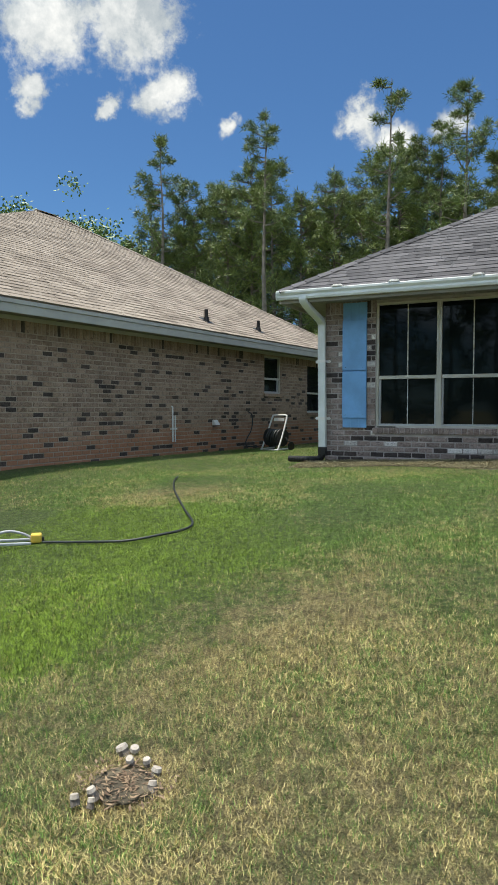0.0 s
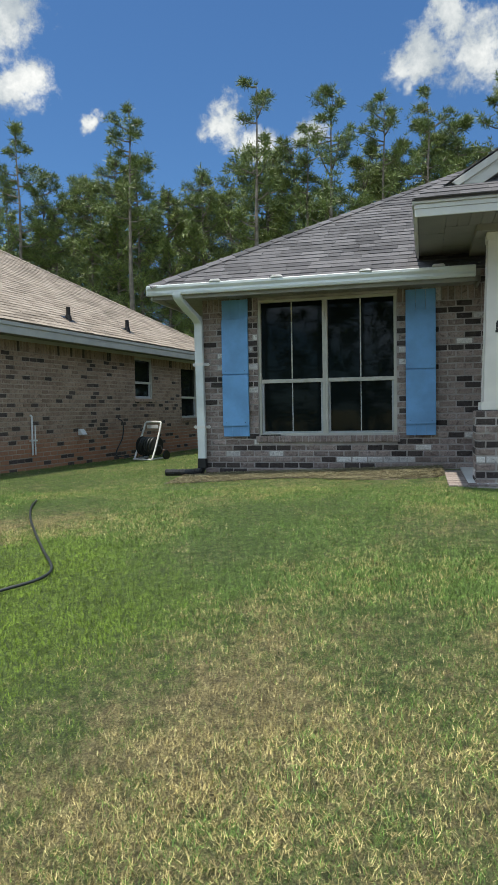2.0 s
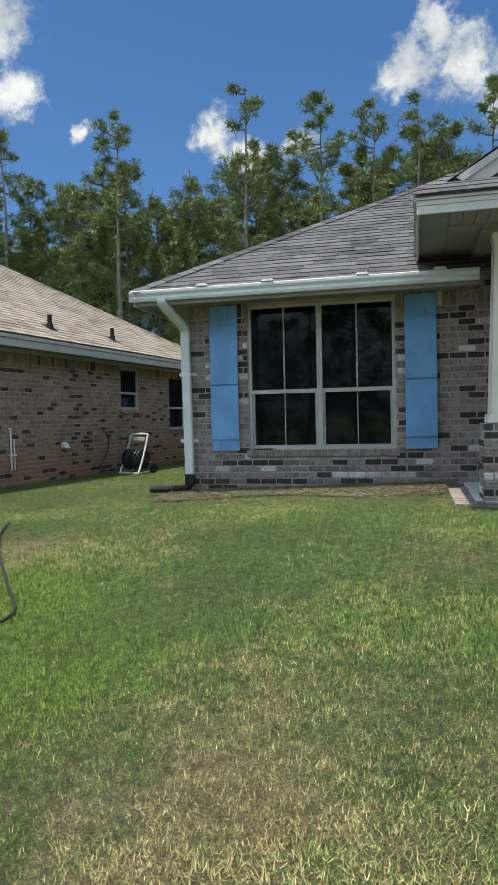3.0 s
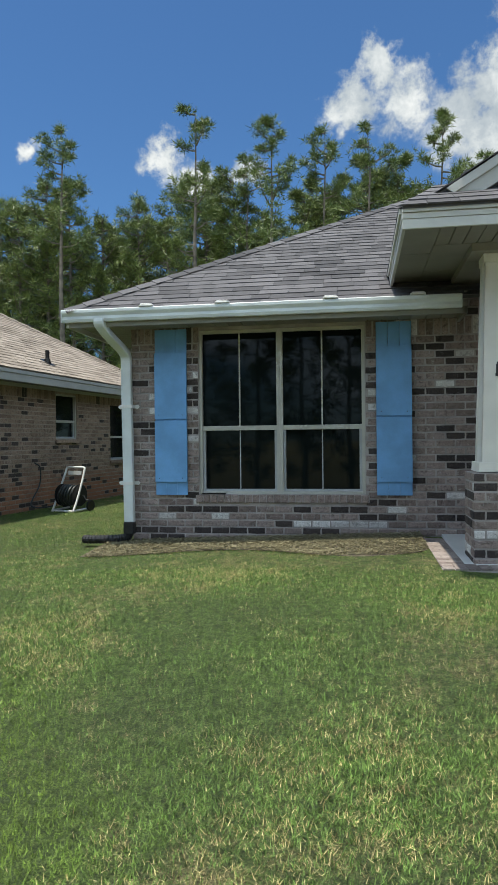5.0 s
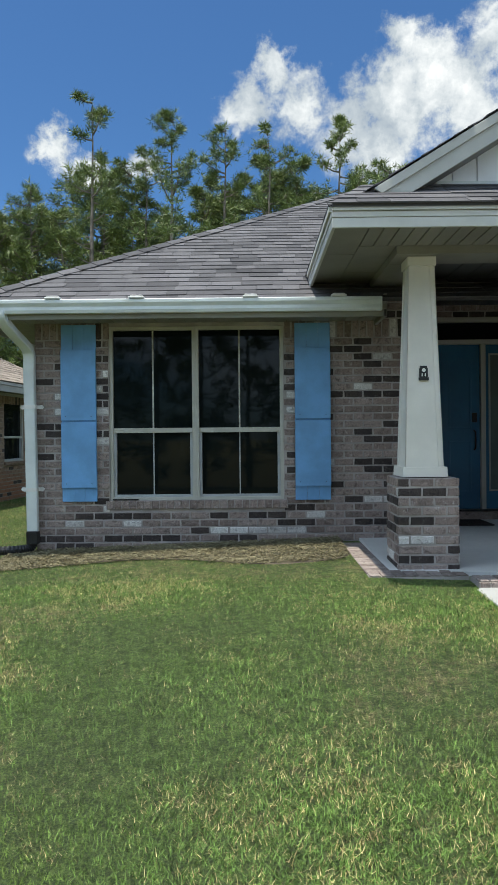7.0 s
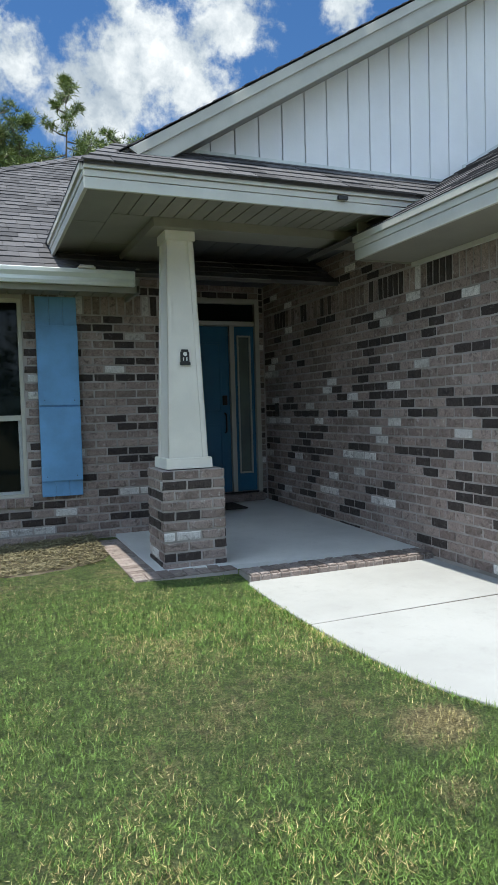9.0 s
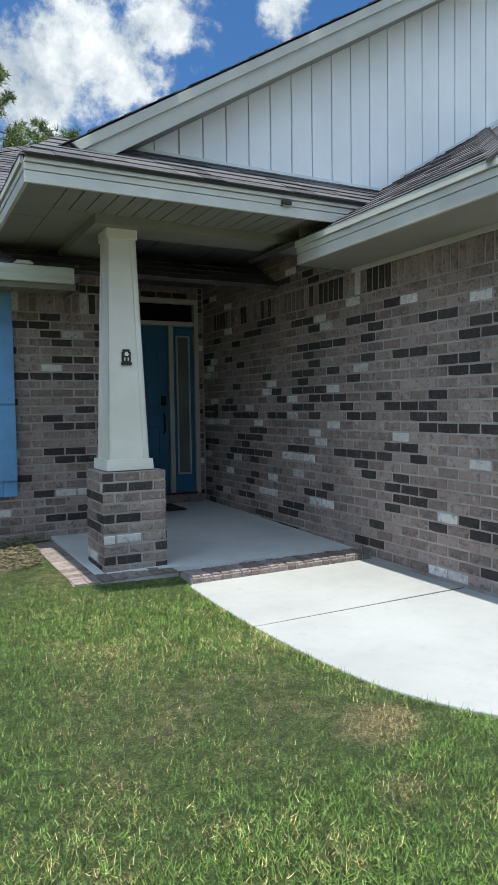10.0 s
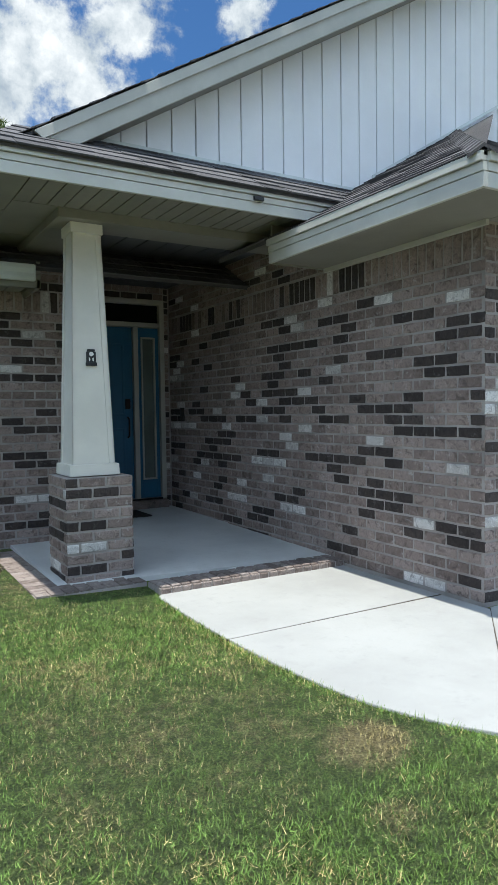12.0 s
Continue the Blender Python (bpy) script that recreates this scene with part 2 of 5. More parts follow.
def lawn_mix(g, pos):
    """How dry the lawn is at a place, 0 to 1, and a finer mottling."""
    s = g.n("ShaderNodeSeparateXYZ", {0: pos}).outputs
    a = g.noise(pos, 0.75, 4.0, 0.6, 0.3).outputs["Fac"]
    b = g.noise(pos, 4.5, 4.0, 0.6).outputs["Fac"]
    c = g.noise(pos, 24.0, 2.0, 0.6).outputs["Fac"]
    dry = g.math("ADD", g.math("MULTIPLY_ADD", g.smooth(a, 0.3, 0.7), 0.3, 0.1), g.smooth(b, 0.25, 0.75, 0.1, 0.45))
    dry = g.math("ADD", dry, g.math("MULTIPLY_ADD", c, 0.5, -0.28))
    # the watered, greener strip on the sprinkler's side, and the greener turf by the houses
    hub = g.n("ShaderNodeVectorMath", {0: g.scaled(pos, 1, 0.85, 0), 1: (-3.3, 3.3, 0)}, operation="DISTANCE").outputs["Value"]
    wet = g.smooth(g.math("ADD", hub, g.math("MULTIPLY", b, 0.9)), 2.7, 1.7, 0.0, 0.5)
    near = g.smooth(s["Y"], 3.4, 5.2, 0.0, 0.4)
    dry = g.math("SUBTRACT", g.math("SUBTRACT", dry, wet), near)
    for x, y, r, k in ((-3.6, 6.2, 1.1, 0.3), (0.6, 5.6, 0.22, 0.6), (0.4, 5.25, 0.12, 0.35), (-1.25, 2.1, 0.25, 0.4)):
        d = g.n("ShaderNodeVectorMath", {0: g.scaled(pos, 1, 1, 0), 1: (x, y, 0)}, operation="DISTANCE").outputs["Value"]
        dry = g.math("ADD", dry, g.smooth(g.math("ADD", d, g.math("MULTIPLY", b, 0.25 * r)), r * 1.25, r * 0.5, 0.0, k))
    return g.math("ADD", dry, 0.09, clamp=True), b, wet


def soil_look(g, pos):
    dry, b, wet = lawn_mix(g, pos)
    f = g.smooth(g.noise(pos, 95.0, 5.0, 0.75).outputs["Fac"], 0.34, 0.66)
    green = g.mix(f, (0.06, 0.095, 0.022), (0.2, 0.28, 0.065))
    straw = g.mix(f, (0.15, 0.12, 0.05), (0.52, 0.43, 0.2))
    tuft = g.noise(pos, 20.0, 3.0, 0.7).outputs["Fac"]
    shade = g.smooth(tuft, 0.3, 0.68, 0.68, 1.3)
    tone = g.n("ShaderNodeCombineColor", {0: shade, 1: shade, 2: shade}).outputs[0]
    return g.mix(1.0, g.mix(g.smooth(dry, 0.15, 0.75), green, straw), tone, "MULTIPLY"), f, 0.03, None


def blade_look(g, pos):
    dry, b, wet = lawn_mix(g, pos)
    r = g.n("ShaderNodeNewGeometry").outputs["Random Per Island"]
    green = g.mix(r, (0.08, 0.15, 0.03), (0.2, 0.32, 0.075))
    green = g.mix(g.math("MULTIPLY", wet, 1.5), green, (0.22, 0.32, 0.035))
    straw = g.mix(r, (0.34, 0.27, 0.1), (0.66, 0.55, 0.26))
    pick = g.smooth(g.math("ADD", dry, g.math("MULTIPLY_ADD", g.math("FRACT", g.math("MULTIPLY", r, 17.3)), 0.8, -0.4)), 0.38, 0.52)
    tuft = g.noise(pos, 20.0, 3.0, 0.7).outputs["Fac"]
    patch = g.noise(pos, 7.0, 3.0, 0.6).outputs["Fac"]
    shade = g.math("MULTIPLY", g.smooth(tuft, 0.32, 0.64, 0.62, 1.25), g.smooth(patch, 0.3, 0.7, 0.8, 1.12))
    tone = g.n("ShaderNodeCombineColor", {0: shade, 1: shade, 2: shade}).outputs[0]
    return g.mix(1.0, g.mix(pick, green, straw), tone, "MULTIPLY"), None, 0, None


M["soil"] = material("lawn_ground", soil_look, 0.95)
M["blade"] = material("grass_blades", blade_look, 0.6, spec=0.2)
M["mulch"] = material("mulch_litter", by_piece((0.07, 0.065, 0.035), (0.36, 0.32, 0.19), 60.0, 0.002), 0.9)
M["litter"] = material("brown_litter", by_piece((0.09, 0.055, 0.035), (0.34, 0.24, 0.15), 60.0, 0.002), 0.9)
M["bed"] = material("bed_soil", plain((0.12, 0.1, 0.065), 0.3, 8.0, 90.0, 0.01), 0.95)
M["bark"] = material("pine_bark", plain((0.2, 0.165, 0.135), 0.25, 3.0, 14.0, 0.03), 0.95)


def needle(lo, hi):
    def build(g, pos):
        r = g.n("ShaderNodeNewGeometry").outputs["Random Per Island"]
        o = g.n("ShaderNodeObjectInfo").outputs["Random"]
        c = g.mix(r, lo, hi)
        c = g.mix(g.math("MULTIPLY", o, 0.5), c, (0.13, 0.18, 0.05))
        return c, None, 0, None
    return build


# wide tone range paints in sunlit tips and shaded depths of the crowns
M["needle"] = material("pine_needles", needle((0.028, 0.055, 0.014), (0.25, 0.3, 0.078)), 0.5)
M["leaf"] = material("broad_leaves", needle((0.06, 0.11, 0.025), (0.16, 0.24, 0.06)), 0.5)

# ---- building blocks ----
def box(bm, x0, x1, y0, y1, z0, z1):
    v = [bm.verts.new(p) for p in ((x0, y0, z0), (x1, y0, z0), (x1, y1, z0), (x0, y1, z0), (x0, y0, z1), (x1, y0, z1), (x1, y1, z1), (x0, y1, z1))]
    for f in ((3, 2, 1, 0), (4, 5, 6, 7), (0, 1, 5, 4), (1, 2, 6, 5), (2, 3, 7, 6), (3, 0, 4, 7)):
        bm.faces.new([v[i] for i in f])


def prism(bm, pts, shift):
    """A closed solid from a planar outline pushed along shift."""
    a = [bm.verts.new(p) for p in pts]
    b = [bm.verts.new(Vector(p) + Vector(shift)) for p in pts]
    n = len(a)
    bm.faces.new(a[::-1])
    bm.faces.new(b)
    for i in range(n):
        bm.faces.new((a[i], a[(i + 1) % n], b[(i + 1) % n], b[i]))


def done(name, bm, mat, parent=None, bevel=0.0, smooth=False):
    bmesh.ops.recalc_face_normals(bm, faces=bm.faces)
    me = bpy.data.meshes.new(name)
    bm.to_mesh(me)
    bm.free()
    me.materials.append(M[mat])
    if smooth:
        me.polygons.foreach_set("use_smooth", [True] * len(me.polygons))
    ob = new(name, me)
    if bevel:
        b = ob.modifiers.new("bevel", "BEVEL")
        b.width, b.segments, b.limit_method = bevel, 2, "ANGLE"
    if parent:
        ob.parent = parent
    return ob


def boxes(name, mat, *dims, parent=None, bevel=0.0):
    bm = bmesh.new()
    for d in dims:
        box(bm, *d)
    return done(name, bm, mat, parent, bevel)


def tube(name, pts, radius, mat, parent=None, cyclic=False, res=3):
    cu = bpy.data.curves.new(name, "CURVE")
    cu.dimensions, cu.bevel_depth, cu.bevel_resolution, cu.use_fill_caps = "3D", radius, res, True
    s = cu.splines.new("POLY")
    s.points.add(len(pts) - 1)
    for p, c in zip(s.points, pts):
        p.co = (*c, 1)
    s.use_cyclic_u = cyclic
    me = bpy.data.meshes.new_from_object(bpy.data.objects.new("tmp", cu))
    me.materials.append(M[mat])
    ob = new(name, me)
    if parent:
        ob.parent = parent
    return ob


def curve_points(ctrl, n=12):
    """Catmull-Rom points through the given ones."""
    c = [Vector(p) for p in ctrl]
    c = [2 * c[0] - c[1]] + c + [2 * c[-1] - c[-2]]
    out = []
    for i in range(1, len(c) - 2):
        for k in range(n):
            t = k / n
            out.append(0.5 * (2 * c[i] + (c[i + 1] - c[i - 1]) * t + (2 * c[i - 1] - 5 * c[i] + 4 * c[i + 1] - c[i + 2]) * t * t
                              + (3 * c[i] - c[i - 1] - 3 * c[i + 1] + c[i + 2]) * t ** 3))
    return out + [c[-2]]


def holder(name, at=(0, 0, 0), **tags):
    ob = new(name)
    ob.location = at
    return tagged(ob, **tags)


def structure(ob, label):
    return tagged(ob, label, ob.name.split("_")[0], kind="structure")


# ---- ground ----
FY = [-2000, -30, -8, 0, 2.3, 3.4, 4.8, 6.0, 7.0, 8.0, 10.0, 16.0, 60.0, 2000]
FZ = [-6.0, -1.6, -0.75, 0.03, 0.31, 0.49, 0.67, 0.79, 0.86, 0.89, 0.9, 0.84, 0.9, 6.0]


def ground_z(x, y):
    x, y = np.asarray(x, float), np.asarray(y, float)
    z = np.interp(y, FY, FZ)
    z = z + 0.036 * np.clip(x + 1, -3.6, 1.0) * np.clip((y - 1) / 3, 0, 1)
    w = np.clip((x + 0.3) / 1.0, 0, 1) * np.clip((y - 3.9) / 1.5, 0, 1) * np.clip((9 - y), 0, 1)
    return z * (1 - w) + 0.875 * w


def make_ground():
    xs = np.concatenate([[-2000, -500, -150, -60, -30, -20], np.arange(-14, 14.01, 0.25), [20, 30, 60, 150, 500, 2000]])
    ys = np.concatenate([[-2000, -500, -150, -60, -30, -15, -10], np.arange(-6, 24.01, 0.25), [30, 45, 70, 150, 500, 2000]])
    gx, gy = np.meshgrid(xs, ys)
    gz = ground_z(gx, gy)
    bump = np.array([noise.noise((a * 0.9, b * 0.9, 0)) for a, b in zip(gx.ravel(), gy.ravel())]).reshape(gx.shape)
    gz = gz + 0.012 * bump
    w = len(xs)
    faces = [(j * w + i, j * w + i + 1, (j + 1) * w + i + 1, (j + 1) * w + i) for j in range(len(ys) - 1) for i in range(w - 1)]
    me = bpy.data.meshes.new("ground")
    me.from_pydata(np.stack([gx.ravel(), gy.ravel(), gz.ravel()], 1).tolist(), [], faces)
    me.polygons.foreach_set("use_smooth", [True] * len(me.polygons))
    me.materials.append(M["soil"])
    structure(new("ground", me), "gently sloping lawn of green and dry straw turf")


make_ground()

# edge of the front walk, from the porch round to the driveway
WALK = curve_points([(0.72, 7.92, 0), (0.7, 7.3, 0), (0.71, 6.7, 0), (0.77, 6.05, 0), (0.89, 5.66, 0), (1.1, 5.34, 0), (1.5, 5.08, 0), (2.3, 4.95, 0), (4.0, 4.85, 0), (8.5, 4.85, 0)], 6)
WX, WY = [p.x for p in WALK], [p.y for p in WALK]
WALK_Z, SLAB_Z = 0.89, 0.935


def on_walk(x, y):
    left = np.interp(-y, [-b for b in WY[:43]], WX[:43])
    return (y < 7.95) & (y > 4.85) & (x > left)


def bed_front(x):
    return 9.25 + 0.13 * np.sin(x * 2.3) - 0.28 * np.exp(-((x + 0.6) / 0.7) ** 2) + 0.1 * (x > -0.1)


def no_turf(x, y):
    bed = (y > bed_front(x)) & (x > -3.55) & (x < 2.3)
    porch = (x > -0.05) & (y > 8.2)
    house = (x > -3.25) & (y > 9.95)
    mound = ((x + 1.28) ** 2 + (y - 2.1) ** 2) < 0.012
    nbr = x < -6.82
    return on_walk(x, y) | bed | porch | house | mound | nbr | ((x > 2.3) & (y > 4.8))


# ---- brick walls ----
COURSE, LENGTH = 0.0794, 0.203


def piece_mesh(name, w, h, d, mat, cham=0.006, worn=0.0, seed=0):
    """A piece with its face towards -y and bevelled edges, its back at y = 0; worn: how uneven its outline is."""
    rnd = random.Random(seed)
    a, c = (w / 2, h / 2), cham
    ring = [(-a[0], -a[1]), (0, -a[1]), (a[0], -a[1]), (a[0], 0), (a[0], a[1]), (0, a[1]), (-a[0], a[1]), (-a[0], 0)]
    sign = [((x > 0) - (x < 0), (z > 0) - (z < 0)) for x, z in ring]
    ring = [(x - sx * rnd.uniform(0, worn), z - sz * rnd.uniform(0, worn)) for (x, z), (sx, sz) in zip(ring, sign)]
    back = [(x, 0, z) for x, z in ring]
    mid = [(x, -d + c * 0.8, z) for x, z in ring]
    top = [(x - c * sx, -d + rnd.uniform(0, worn * 0.4), z - c * sz) for (x, z), (sx, sz) in zip(ring, sign)]
    me = bpy.data.meshes.new(name)
    f = [(i, (i + 1) % 8, 8 + (i + 1) % 8, 8 + i) for i in range(8)] + [(8 + i, 8 + (i + 1) % 8, 16 + (i + 1) % 8, 16 + i) for i in range(8)]
    f += [(16, 17, 22, 23), (17, 18, 19, 20), (17, 20, 21, 22)]
    me.from_pydata(back + mid + top, [], f)
    me.materials.append(M[mat])
    return me


def brick_kind(mat, at, run, course, rnd, streaks):
    """Dark and limewashed bricks come in short runs along some courses."""
    key = 2.3 if streaks else 7.0
    v = noise.noise((run * key, course * 0.9, at)) + rnd.uniform(-0.24, 0.24)
    q = noise.noise((run * key * 0.9, course * 0.75, at + 31.7)) + rnd.uniform(-0.2, 0.2)
    if mat == "brick_b":
        return "brick_b_dark" if v > 0.44 else mat
    if q > 0.44:
        return "brick_lime"
    return "brick_dark" if v > 0.21 else mat


def lay_bricks(wall, origin, u, n, length, z0, z1, mat, holes=(), focus=(0, 1), parts=300, soldier=True, seed=1):
    """Courses of bricks over the face of a wall: from origin along u, proud of it along n."""
    rnd = random.Random(seed)
    u, n = Vector(u), Vector(n)
    todo = []
    top = z1 - (0.2 if soldier else 0.0)
    k = 0
    rows = max(1, round((top - z0) / COURSE))
    high = (top - z0) / rows
    while k < rows:
        lo, hi = z0 + k * high, z0 + (k + 1) * high
        a = -LENGTH * (0.5 if k % 2 else 0.0)
        while a < length:
            spans = [(max(a, 0), min(a + LENGTH, length))]
            for h0, h1, v0, v1 in holes:
                if v0 < (lo + hi) / 2 < v1:
                    spans = [s for p, q in spans for s in ((p, min(q, h0)), (max(p, h1), q)) if s[1] - s[0] > 0.03]
            todo += [(p, q, lo, hi) for p, q in spans if q - p > 0.03]
            a += LENGTH
        k += 1
    if soldier:
        a = 0.0
        while a < length - 0.03:
            b = min(a + COURSE, length)
            if not any(v0 < z1 - 0.1 < v1 and h0 < (a + b) / 2 < h1 for h0, h1, v0, v1 in holes):
                todo.append((a, b, top, z1))
            a += COURSE
    todo.sort(key=lambda r: ((r[0] + r[1]) / 2 - focus[0]) ** 2 + ((r[2] + r[3]) / 2 - focus[1]) ** 2)
    turn = Matrix((u, -n, Vector((0, 0, 1)))).transposed().to_4x4()
    shared, joined = {}, {}
    for i, (p, q, lo, hi) in enumerate(todo):
        kind = brick_kind(mat, seed * 3.1, (p + q) / 2, lo / COURSE, rnd, mat == "brick")
        key = (round(q - p - 0.01, 3), round(hi - lo - 0.011, 3), kind, rnd.randrange(4))
        if key not in shared:
            shared[key] = piece_mesh("brick", key[0], key[1], 0.011, kind, 0.006, 0.006, key[3])
        at = Vector(origin) + u * ((p + q) / 2)
        m = Matrix.Translation((at.x, at.y, (lo + hi) / 2)) @ turn @ pose(0, rnd.uniform(0, 0.003), 0, rnd.uniform(-0.6, 0.6), rnd.uniform(-0.5, 0.5), rnd.uniform(-0.5, 0.5))
        if i < parts:
            ob = new("brick", shared[key])
            ob.parent, ob.matrix_basis = wall, m
        else:
            t = shared[key].copy()
            t.transform(m)
            joined.setdefault(kind, bmesh.new()).from_mesh(t)
            bpy.data.meshes.remove(t)
    for kind, bm in joined.items():
        me = bpy.data.meshes.new("bricks")
        bm.to_mesh(me)
        bm.free()
        me.materials.append(M[kind])
        tagged(new("bricks", me), kind="stuff").parent = wall


# ---- shingled roofs ----
def lay_shingles(roof, eave, u, up, outline, mat, focus, parts=300, tab=0.3, step=0.143, seed=1):
    """Shingles on a roof plane. outline: (u, v) corners of the convex face, measured from eave along u and up the slope."""
    rnd = random.Random(seed)
    eave, u, up = Vector(eave), Vector(u).normalized(), Vector(up).normalized()
    n = u.cross(up).normalized()
    if n.z < 0:
        n = -n

    def span(v):
        xs = []
        for (a, b), (c, d) in zip(outline, outline[1:] + outline[:1]):
            if (b - v) * (d - v) <= 0 and b != d:
                xs.append(a + (c - a) * (v - b) / (d - b))
        return (min(xs), max(xs)) if xs else None

    vmin, vmax = min(b for _, b in outline), max(b for _, b in outline)
    todo, k = [], 0
    while vmin + k * step < vmax - 0.02:
        lo, hi = vmin + k * step + 1e-4, min(vmin + (k + 1) * step + 0.03, vmax - 1e-4)
        s0, s1 = span(lo), span(hi)
        if s0 and s1:
            a = min(s0[0], s1[0]) - rnd.uniform(0, tab)
            while a < max(s0[1], s1[1]):
                b = a + tab * rnd.uniform(0.55, 1.2)
                q = [max(min(x, s[1]), s[0]) for x, s in ((a, s0), (b, s0), (b, s1), (a, s1))]
                if max(q[1] - q[0], q[2] - q[3]) > 0.03:
                    todo.append((q, lo, hi))
                a = b
        k += 1
    todo.sort(key=lambda r: (sum(r[0]) / 4 - focus[0]) ** 2 + (r[1] - focus[1]) ** 2)
    bm = bmesh.new()

    def add(b, q, lo, hi, at=None):
        rise = rnd.choice((0.003, 0.005, 0.008))
        c = [(q[0] + 0.002, lo, rise + 0.006), (q[1] - 0.002, lo, rise + 0.006), (q[2] - 0.002, hi, 0.002), (q[3] + 0.002, hi, 0.002)]
        d = [(q[0] + 0.002, lo, 0.0), (q[1] - 0.002, lo, 0.0)]
        p = [b.verts.new(eave + u * x + up * y + n * z - (at or Vector())) for x, y, z in c + d]
        for f in ((0, 1, 2, 3), (4, 5, 1, 0), (5, 2, 1), (4, 0, 3)):
            fs = [p[i] for i in f]
            b.faces.new(fs)

    for i, (q, lo, hi) in enumerate(todo):
        if i < parts:
            b = bmesh.new()
            at = eave + u * (sum(q) / 4) + up * lo
            add(b, q, lo, hi, at)
            ob = done("shingle", b, mat, roof)
            ob.location = at
        else:
            add(bm, q, lo, hi)
    if bm.verts:
        tagged(done("shingles", bm, mat, roof), kind="stuff")
    else:
        bm.free()

# ---- our house: walls ----
FRONT, LEFT, GAR_X, GAR_Y, DOOR_Y = 10.0, -3.23, 2.367, 6.55, 11.35
WALL_TOP = 3.27
SILL, HEAD, WIN_L, WIN_R = 1.38, 3.21, -2.449, -0.615
CORNER = 0.86                     # where the front wall turns into the porch

wall_front = structure(boxes("wall_front", "mortar", (LEFT + 0.01, WIN_L, FRONT + 0.011, 10.2, 0.5, 3.55), (WIN_R, CORNER, FRONT + 0.011, 10.2, 0.5, 3.65),
                             (WIN_L, WIN_R, FRONT + 0.011, 10.2, 0.5, SILL), (WIN_L, WIN_R, FRONT + 0.011, 10.2, HEAD, 3.55)), "grey-brown brick front wall with whitewashed bricks")
wall_left = structure(boxes("wall_left", "mortar", (LEFT + 0.011, LEFT + 0.2, 10.2, 19.0, 0.5, 3.4)), "grey-brown brick side wall")
wall_recess = structure(boxes("wall_recess", "mortar", (CORNER - 0.2, CORNER - 0.011, 10.2, DOOR_Y, 0.5, 3.7)), "brick side wall of the porch")
wall_garage = structure(boxes("wall_garage", "mortar", (GAR_X + 0.011, GAR_X + 0.2, GAR_Y + 0.011, DOOR_Y + 0.2, 0.5, 3.68)), "grey brick garage side wall with whitewashed bricks")
wall_drive = structure(boxes("wall_drive", "mortar", (GAR_X + 0.2, 9.0, GAR_Y + 0.011, GAR_Y + 0.2, 0.5, 3.35)), "brick garage front wall")
DOOR_L, DOOR_R = 0.95, 2.30
wall_entry = structure(boxes("wall_entry", "mortar", (CORNER - 0.011, DOOR_L, DOOR_Y + 0.011, DOOR_Y + 0.2, 0.5, 3.68), (DOOR_R, GAR_X + 0.011, DOOR_Y + 0.011, DOOR_Y + 0.2, 0.5, 3.68),
                             (DOOR_L, DOOR_R, DOOR_Y + 0.011, DOOR_Y + 0.2, 3.5, 3.68), (DOOR_L, DOOR_R, DOOR_Y + 0.011, DOOR_Y + 0.2, 0.5, 1.09)), "brick entry wall round the front door")
# unseen room added behind the window, its darkness put into the wall colour
structure(boxes("wall_room", "dark", (LEFT + 0.2, CORNER - 0.2, 13.0, 13.1, 0.5, 3.4), (LEFT + 0.2, CORNER - 0.2, 10.2, 13.0, 0.85, 0.92), (LEFT + 0.2, CORNER - 0.2, 10.2, 13.0, 3.4, 3.45)), "near-black panels standing for the unlit room behind the front window")

# ---- our house: roofs ----
SLOPE = 0.583
UP = math.hypot(1, SLOPE)
EAVE_Y, EAVE_X, EAVE_Z = 9.45, -3.79, 3.37


def roof_deck(name, label, pts, mat="shingle", thick=0.03):
    bm = bmesh.new()
    prism(bm, [(x, y, z - thick) for x, y, z in pts], (0, 0, thick - 0.004))
    return structure(done(name, bm, mat), label)


RZ = EAVE_Z + SLOPE * 5.4
roof_front = roof_deck("roof_front", "front slope of a dark grey shingle hip roof",
                       [(EAVE_X, EAVE_Y, EAVE_Z), (3.4, EAVE_Y, EAVE_Z), (3.4, EAVE_Y + 5.4, RZ), (EAVE_X + 5.4, EAVE_Y + 5.4, RZ)])
roof_left = roof_deck("roof_left", "side slope of the dark grey shingle hip roof",
                      [(EAVE_X, EAVE_Y, EAVE_Z), (EAVE_X + 5.4, EAVE_Y + 5.4, RZ), (EAVE_X, EAVE_Y + 10.8, EAVE_Z)])
roof_back = roof_deck("roof_back", "back slope of the dark grey shingle roof",
                      [(EAVE_X, EAVE_Y + 10.8, EAVE_Z), (EAVE_X + 5.4, EAVE_Y + 5.4, RZ), (10, EAVE_Y + 5.4, RZ), (10, EAVE_Y + 10.8, EAVE_Z)])
hip = Vector((1, 1, SLOPE)).normalized()


